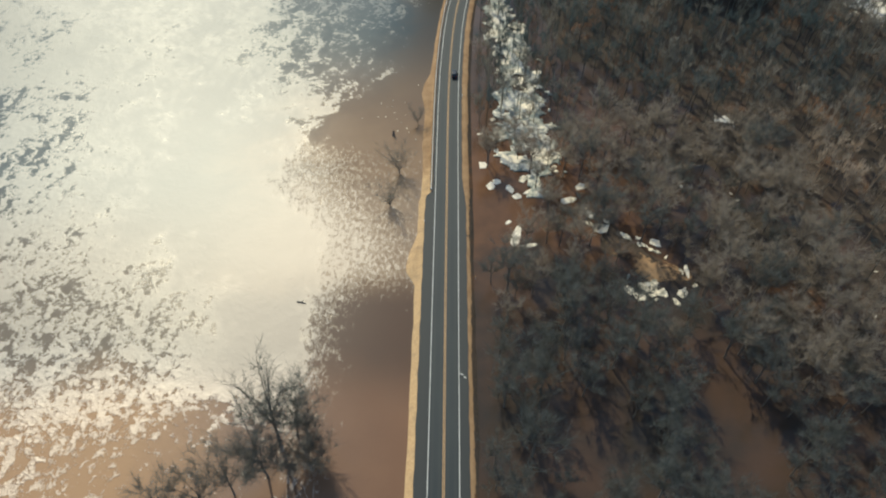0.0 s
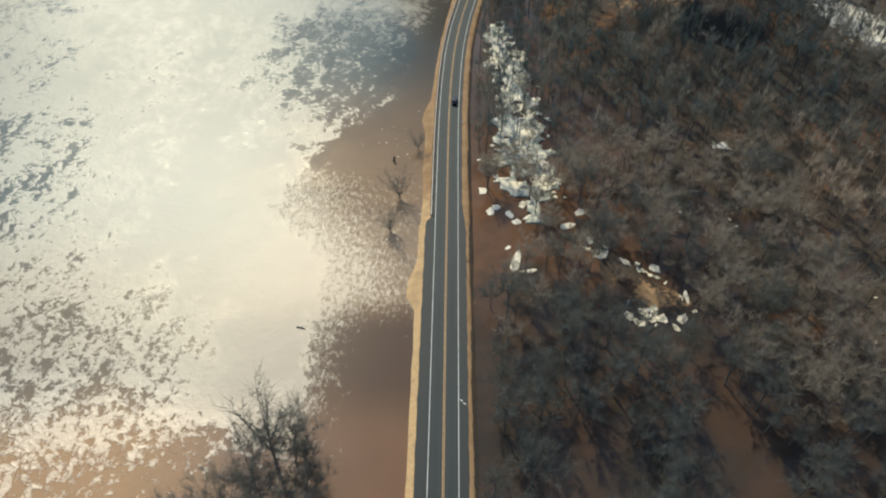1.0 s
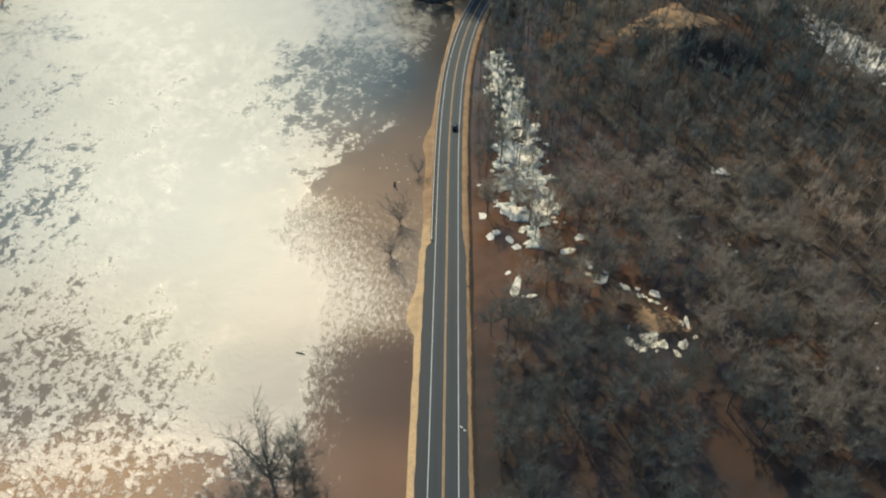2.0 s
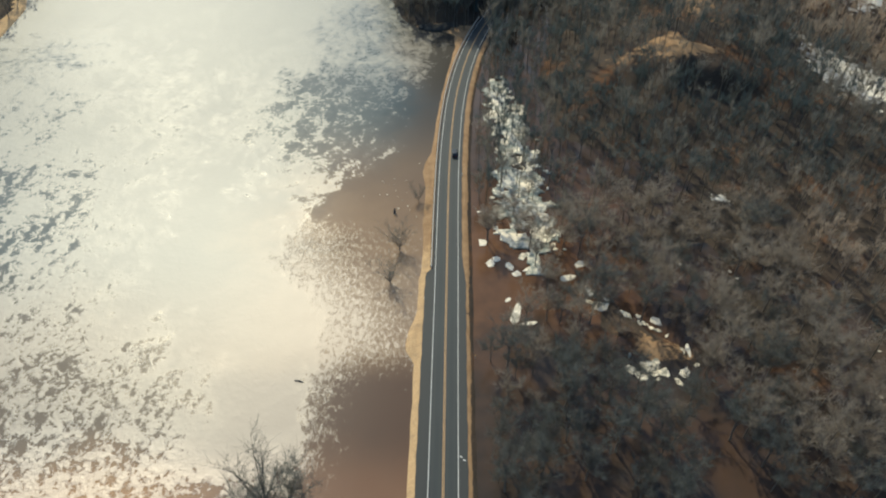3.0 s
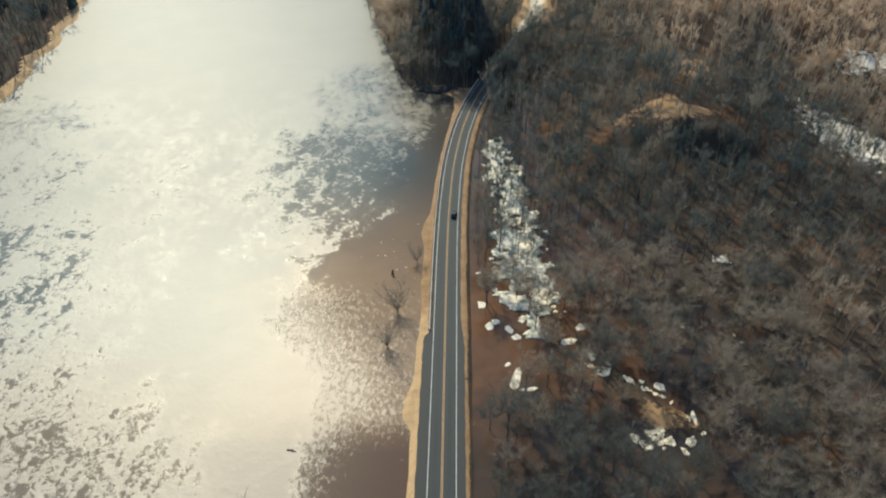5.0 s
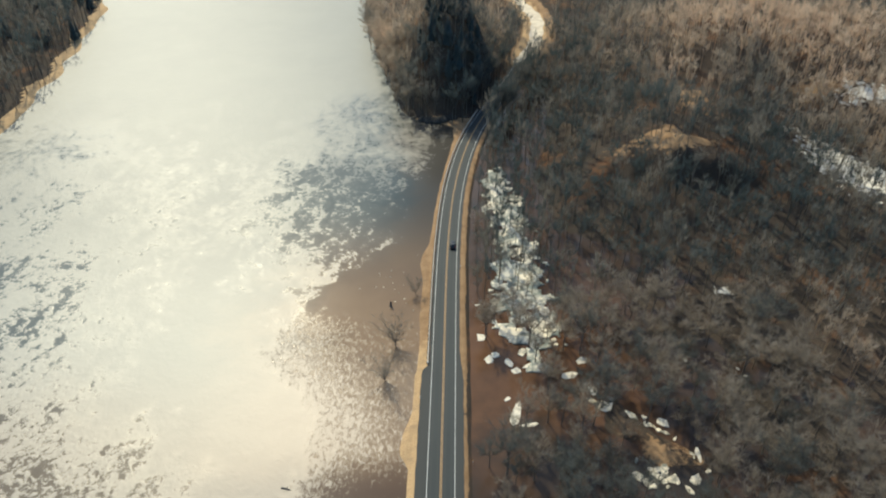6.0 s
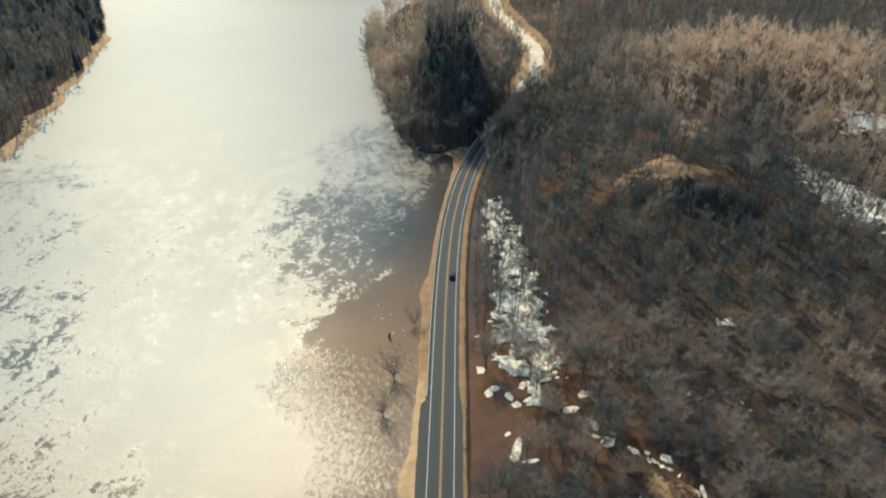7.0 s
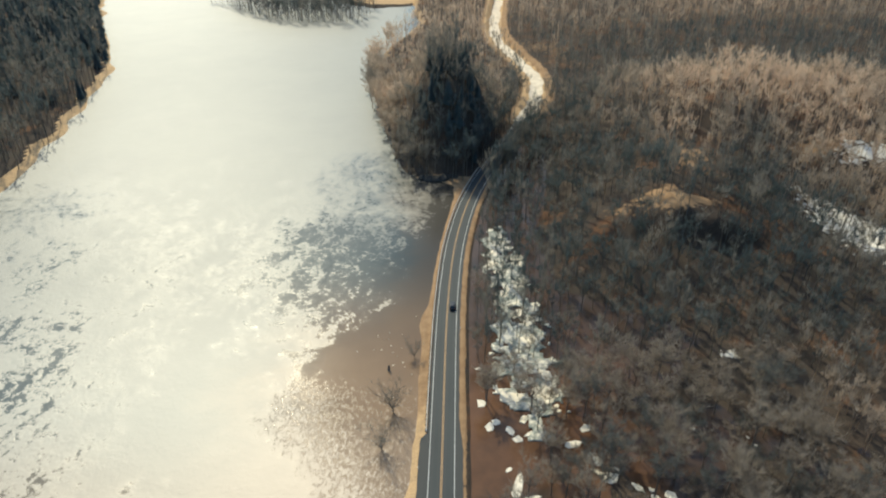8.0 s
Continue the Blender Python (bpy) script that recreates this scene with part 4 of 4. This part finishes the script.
# ---- ice ----
def ice_floe(x, y, rad, squash, turn, seed, z=0.02, thick=0.3, label="flat slab of snowy white ice on the water", rag=1.0, mat=None):
    """An uneven slab with a chipped, slightly rounded rim."""
    rr = np.random.RandomState(seed)
    n = rr.randint(6, 10)
    an = np.sort(np.arange(n) * 2 * np.pi / n + rr.uniform(-0.25, 0.25, n))
    rd = rad * rr.uniform(1 - 0.38 * rag, 1 + 0.14 * rag, n) * (1 + rag * 0.16 * np.cos(2 * an + rr.uniform(0, 6)) + rag * 0.12 * np.cos(3 * an + rr.uniform(0, 6)))
    px_, py_ = np.cos(an) * rd, np.sin(an) * rd * squash
    v = [(a, b, -thick * 0.6) for a, b in zip(px_, py_)]
    v += [(a, b, thick * 0.25) for a, b in zip(px_, py_)]
    v += [(a * 0.88, b * 0.88, thick * 0.4 + rr.uniform(-0.03, 0.05)) for a, b in zip(px_, py_)]
    v.append((0, 0, thick * 0.45))
    fc = []
    for k in range(n):
        q = (k + 1) % n
        fc += [(k, q, n + q, n + k), (n + k, n + q, 2 * n + q, 2 * n + k), (2 * n + k, 2 * n + q, 3 * n)]
    ob = new("ice_floe", mesh_from("ice_floe", v, fc, [mat or M_ICE]))
    ob.matrix_basis = pose(x, y, z, rr.normal(0, 0.8), rr.normal(0, 0.8), math.degrees(turn))
    return tagged(ob, label, "ice", "ice floes")


for k, (x, y, a, q, t) in enumerate(((13.6, 165.1, 1.5, 0.85, 0.1), (15.4, 155.3, 1.7, 0.55, 1.4), (17.6, 157.3, 1.3, 0.8, 0.5), (21.3, 154.0, 1.4, 0.7, 2.2),
                                     (23.1, 150.7, 1.4, 0.8, 0.3), (27.2, 152.7, 1.5, 0.55, 0.3), (21.8, 134.0, 4.3, 0.25, 1.25), (24.9, 130.3, 2.1, 0.30, 0.1),
                                     (19.9, 139.6, 0.9, 0.7, 0.8), (13.2, 181.0, 0.9, 0.5, 0.2), (38.5, 148.8, 2.2, 0.6, 0.2), (43.5, 155.0, 1.6, 0.8, 0.9),
                                     (46.8, 136.9, 2.0, 0.7, 0.4), (44.4, 142.8, 1.6, 0.6, 2.3), (61.2, 131.2, 1.7, 0.6, 2.4), (67.5, 120.6, 2.2, 0.3, 1.5))):
    ice_floe(x, y, a * 1.25, min(q * 1.1, 1), t, 100 + k, rag=0.7, mat=M_SNOWY)
rr = np.random.RandomState(77)
pts = scatter(14, 42, 150, 276, 3.9, 78, lambda x, y, r: in_ice(x, y) & (value_noise(x, y, 7.0, 91) > 0.50))
for k, (x, y) in enumerate(pts):
    ice_floe(x, y, 1.0 + 3.4 * rr.rand() ** 2.2, rr.uniform(0.5, 1.0), rr.uniform(0, 6.28), 200 + k, z=0.12 + rr.uniform(0, 0.22), thick=0.35,
             label="jammed slab of snowy ice among bare trees")


def ice_sheet():
    """Rotten ice with a ragged rim, melt holes and buckled plates."""
    xs, ys = np.arange(15, 42, 0.8), np.arange(150, 278, 0.8)
    gx, gy = np.meshgrid(xs, ys, indexing="ij")
    rim = np.interp(gy, [150, 160, 174, 185, 197, 224, 240, 258, 275], [3.5, 7, 9.2, 10.8, 9.5, 7.5, 7.3, 6.5, 3.5])
    mid = np.interp(gy, [150, 160, 174, 185, 197, 224, 240, 258, 275], [30, 29.3, 29.1, 28.3, 27.5, 28.5, 27.2, 25, 25])
    inside = 1 - np.abs(gx - mid) / rim + 0.9 * (value_noise(gx, gy, 4.5, 51) - 0.5) + 0.5 * (value_noise(gx, gy, 1.9, 52) - 0.5)
    holes = value_noise(gx + 3, gy, 6.5, 53) + 0.35 * (value_noise(gx, gy, 2.3, 54) - 0.5)
    solid = (inside > 0.02) & (holes < 0.80)
    gz = 0.12 + 0.35 * value_noise(gx, gy, 3.1, 55) ** 2 + 0.12 * value_noise(gx, gy, 1.2, 56)
    ny = len(ys)
    cell = solid[:-1, :-1] & solid[1:, :-1] & solid[1:, 1:] & solid[:-1, 1:]
    i, j = np.nonzero(cell)
    a = i * ny + j
    quads = np.stack([a, a + ny, a + ny + 1, a + 1], 1)
    verts = np.stack([gx.ravel() + 0.5 * (value_noise(gx, gy, 1.3, 57).ravel() - 0.5), gy.ravel(), gz.ravel()], 1)
    ob = new("ice_sheet", fast_mesh("ice_sheet", verts, np.concatenate([quads[:, [0, 1, 2]], quads[:, [0, 2, 3]]]), M_ICE_GREY))
    rim_mod = ob.modifiers.new("thickness", "SOLIDIFY")
    rim_mod.thickness = 0.3
    tagged(ob, "sheet of rotten snowy ice with melt holes under jammed slabs", "ice")


ice_sheet()
for k in range(26):
    t = rr.rand()
    ice_floe(float(np.interp(t, [0, 0.3, 0.6, 0.85, 1], [39, 46, 58, 66, 67])) + rr.normal(0, 1.3), float(np.interp(t, [0, 0.3, 0.6, 0.85, 1], [151, 138, 131, 123, 113])) + rr.normal(0, 1.5),
             0.5 + 1.3 * rr.rand() ** 2, rr.uniform(0.35, 0.9), rr.uniform(0, 6.28), 600 + k, z=0.08, label="broken slab of snowy ice along a flooded ditch")
for k in range(24):
    t = rr.rand()
    ice_floe(50 + 14 * t + rr.normal(0, 1.2), 116.5 - 6 * t + rr.normal(0, 1.8), rr.uniform(0.8, 2.4), rr.uniform(0.4, 0.9), rr.uniform(0, 6.28), 400 + k, z=0.1,
             label="broken slab of snowy ice at a thicket")
for k, (x, y) in enumerate(((89.2, 122.4), (90.7, 123.0), (106.4, 103.5), (110.4, 103.0), (112.9, 105.2), (119.3, 120.0), (88.8, 151.7), (89.8, 148.6), (125.5, 162.5), (131.0, 152.5), (74.3, 155.0), (64.4, 157.6), (64.0, 152.3))):
    ice_floe(x, y, rr.uniform(0.35, 0.9), rr.uniform(0.3, 0.7), rr.uniform(0, 6.28), 700 + k, z=float(max(land(np.array([x]), np.array([y]))[0][0], 0.0)) + 0.05, thick=0.2,
             label="scrap of old snow lying in the wood", mat=M_SNOWY)
for k in range(22):
    ice_floe(rr.normal(-14, 4.0), rr.normal(188, 8), rr.uniform(0.15, 0.5), rr.uniform(0.4, 0.9), rr.uniform(0, 6.28), 500 + k, z=0.02, thick=0.12,
             label="small scrap of white ice drifting on brown water")


# ---- guard rail along the river ----
def guard_rail(y0, y1, offset):
    rail = new("guard_rail")
    ys = np.arange(y0, y1, 1.0)
    xs = np.interp(ys, LINE_Y, LINE_X)
    tx, ty = np.gradient(xs), np.gradient(ys)
    ln = np.hypot(tx, ty)
    nx, ny = ty / ln, -tx / ln
    prof = ((0.0, 0.36), (0.10, 0.42), (0.10, 0.50), (0.0, 0.56), (0.10, 0.62), (0.10, 0.72), (0.0, 0.78), (-0.10, 0.78), (-0.10, 0.36))
    v = [(xs[k] + nx[k] * (offset + o), ys[k] + ny[k] * (offset + o), ROAD_Z + h) for k in range(len(ys)) for o, h in prof]
    p = len(prof)
    fc = [(k * p + i, k * p + (i + 1) % p, (k + 1) * p + (i + 1) % p, (k + 1) * p + i) for k in range(len(ys) - 1) for i in range(p)]
    ob = new("beam", mesh_from("beam", v, fc, [M_STEEL]))
    ob.parent = rail
    bm = bmesh.new()
    box(bm, 0, 0, 0.14, 0.34, 0.30, 1.45, 0.02)
    first = part("post", bm, M_WOODPOST, rail)
    for k in range(0, len(ys), 2):
        o = first if k == 0 else first.copy()
        if k:
            scene.collection.objects.link(o)
        o.parent = rail
        o.location = (xs[k] + nx[k] * (offset - 0.28), ys[k] + ny[k] * (offset - 0.28), ROAD_Z)
    bm = bmesh.new()
    box(bm, xs[0] + offset + 0.02, ys[0] - 0.25, ROAD_Z + 0.5, 0.35, 0.6, 0.5, 0.08)
    part("end_terminal", bm, M_WHITE, rail, "white end piece of the rail")
    return tagged(rail, "galvanised guard rail on wooden posts beside the road", "guard rail")


guard_rail(153.0, 338.0, -4.75)


# ---- small roadside things ----
def marker_post(x, y, reflector, label, z=0.75):
    base = new("marker_post")
    base.location = (x, y, z)
    bm = bmesh.new()
    box(bm, 0, 0, 0.5, 0.14, 0.05, 1.2, 0.015)
    part("post", bm, M_WHITE, base)
    bm = bmesh.new()
    box(bm, 0, -0.03, 0.95, 0.3, 0.03, 0.3, 0.01)
    part("reflector", bm, reflector, base)
    return tagged(base, label, "marker post", "roadside markers")


marker_post(9.4, 118.0, M_REFLECT, "white roadside post with a yellow reflector", 0.1)
marker_post(-4.7, 139.0, M_WHITE, "white roadside marker post at the road edge", 0.75)
marker_post(7.8, 201.0, M_WHITE, "white roadside marker post at the road edge", 0.75)
# two short white marks on the shoulder, built as thin slabs
for k, (x, y, a) in enumerate(((5.0, 87.6, -35), (5.75, 86.7, -35))):
    bm = bmesh.new()
    box(bm, 0, 0, 0.02, 0.75, 0.22, 0.04, 0.01)
    me = bpy.data.meshes.new("paint_mark")
    bm.to_mesh(me)
    bm.free()
    me.materials.append(M_WHITE)
    ob = new("plank", me)
    ob.matrix_basis = pose(x, y, ROAD_Z + 0.0, 0, 0, a)
    tagged(ob, "short white mark on the road shoulder", "plank", "boards on the shoulder")


def stump(x, y):
    s = Soup()
    zs = np.linspace(0, 1, 5)
    s.tube(np.stack([zs * 0.15, zs * -0.1, -0.8 + zs * 2.6], 1), 0.55 - 0.25 * zs, 8)
    v, t = s.arrays()
    ob = new("stump", fast_mesh("stump", v, t, M_BARK, {"tint": np.zeros(len(v))}))
    ob.location = (x, y, 0)
    tagged(ob, "dark broken tree stump standing in the river", "stump")


stump(-15.6, 180.5)


def driftwood(x, y, ln, turn):
    s = Soup()
    k = np.linspace(0, 1, 5)
    s.tube(np.stack([k * ln, np.sin(k * 3) * ln * 0.06, 0.08 + 0 * k], 1), 0.22 - 0.14 * k, 6)
    s.tube(np.array([[ln * 0.4, 0, 0.1], [ln * 0.6, ln * 0.12, 0.5], [ln * 0.75, ln * 0.3, 0.8]]), [0.12, 0.08, 0.03], 5)
    v, t = s.arrays()
    ob = new("driftwood", fast_mesh("driftwood", v, t, M_BARK, {"tint": np.zeros(len(v))}))
    ob.matrix_basis = pose(x, y, 0, 0, 0, turn)
    tagged(ob, "dark driftwood branch floating on the river", "driftwood")


driftwood(-38.0, 110.5, 2.6, -15)


def rocks():
    rr = np.random.RandomState(9)
    for k in range(14):
        bm = bmesh.new()
        bmesh.ops.create_icosphere(bm, subdivisions=2, radius=1.0)
        for v in bm.verts:
            v.co *= 1 + 0.28 * (noise.noise(v.co * 1.3 + Vector((k * 5.0, 0, 0))))
        me = bpy.data.meshes.new("boulder")
        bm.to_mesh(me)
        bm.free()
        me.materials.append(M_ROCK)
        ob = new("boulder", me)
        x = rr.uniform(-9, 8)
        y = np.interp(x, [-9, -4, 8], [327, 323, 327]) + rr.uniform(0, 4)
        s = rr.uniform(1.2, 3.0)
        ob.matrix_basis = pose(x, y, 0.2, rr.uniform(0, 30), 0, rr.uniform(0, 360)) @ Matrix.Diagonal((s * 1.4, s, s * 0.8, 1))
        tagged(ob, "dark weathered boulder at the foot of the bluff", "boulder", "boulders under the bluff")


rocks()


# ---- car ----
def make_car(x, y, turn):
    car = new("car")
    prof = ((-2.25, 0.35), (-2.3, 0.75), (-2.15, 1.0), (-1.0, 1.08), (-0.2, 1.62), (1.5, 1.66), (2.1, 1.1), (2.25, 0.8), (2.2, 0.35))
    bm = bmesh.new()
    rows = []
    for w, sx in ((-0.92, 0.97), (-0.80, 1.0), (0.80, 1.0), (0.92, 0.97)):
        rows.append([bm.verts.new((w * (0.82 if h > 1.3 else 1.0), -a * sx, h - (0.04 if abs(w) > 0.9 else 0))) for a, h in prof])
    n = len(prof)
    for i in range(3):
        for k in range(n):
            bm.faces.new((rows[i][k], rows[i][(k + 1) % n], rows[i + 1][(k + 1) % n], rows[i + 1][k]))
    bm.faces.new(rows[0])
    bm.faces.new(rows[3][::-1])
    bmesh.ops.recalc_face_normals(bm, faces=bm.faces)
    bmesh.ops.bevel(bm, geom=list(bm.edges), offset=0.03, segments=1, affect="EDGES")
    part("body", bm, M_CAR, car, "dark glossy car body")
    for nm, a0, h0, a1, h1 in (("windscreen", -0.95, 1.13, -0.28, 1.58), ("rear_window", 1.62, 1.60, 2.02, 1.22)):
        bm = bmesh.new()
        q = [bm.verts.new(p) for p in ((-0.68, -a0, h0 + 0.03), (0.68, -a0, h0 + 0.03), (0.62, -a1, h1 + 0.03), (-0.62, -a1, h1 + 0.03))]
        r_ = bmesh.ops.extrude_face_region(bm, geom=[bm.faces.new(q)])
        for v in r_["geom"]:
            if isinstance(v, bmesh.types.BMVert):
                v.co.z += 0.02
        part(nm, bm, M_GLASS, car, "dark glass")
    for sx in (-1, 1):
        bm = bmesh.new()
        box(bm, sx * 0.83, -0.6, 1.33, 0.03, 1.9, 0.36, 0.01)
        part("side_window", bm, M_GLASS, car, "dark glass")
        bm = bmesh.new()
        box(bm, sx * 0.62, 2.22, 0.78, 0.38, 0.1, 0.16, 0.03)
        part("headlight", bm, M_LAMP, car, "clear headlamp")
        bm = bmesh.new()
        box(bm, sx * 0.7, -2.24, 0.92, 0.25, 0.08, 0.22, 0.03)
        part("tail_light", bm, M_RED, car, "red tail lamp")
        for yy_ in (-1.4, 1.42):
            bm = bmesh.new()
            bmesh.ops.create_cone(bm, cap_ends=True, segments=20, radius1=0.36, radius2=0.36, depth=0.24,
                                  matrix=Matrix.Translation((sx * 0.84, yy_, 0.36)) @ Matrix.Rotation(math.pi / 2, 4, "Y"))
            wheel = part("wheel", bm, M_TYRE, car)
            bm = bmesh.new()
            bmesh.ops.create_cone(bm, cap_ends=True, segments=16, radius1=0.22, radius2=0.2, depth=0.26,
                                  matrix=Matrix.Translation((sx * 0.845, yy_, 0.36)) @ Matrix.Rotation(math.pi / 2, 4, "Y"))
            part("rim", bm, M_STEEL, wheel, "bright metal rim")
    car.matrix_basis = pose(x, y, ROAD_Z + 0.005, 0, 0, turn)
    return tagged(car, "dark sport utility car driving on the asphalt road", "car")


make_car(float(np.interp(214, LINE_Y, LINE_X)) + 1.8, 214.0, -2.0)
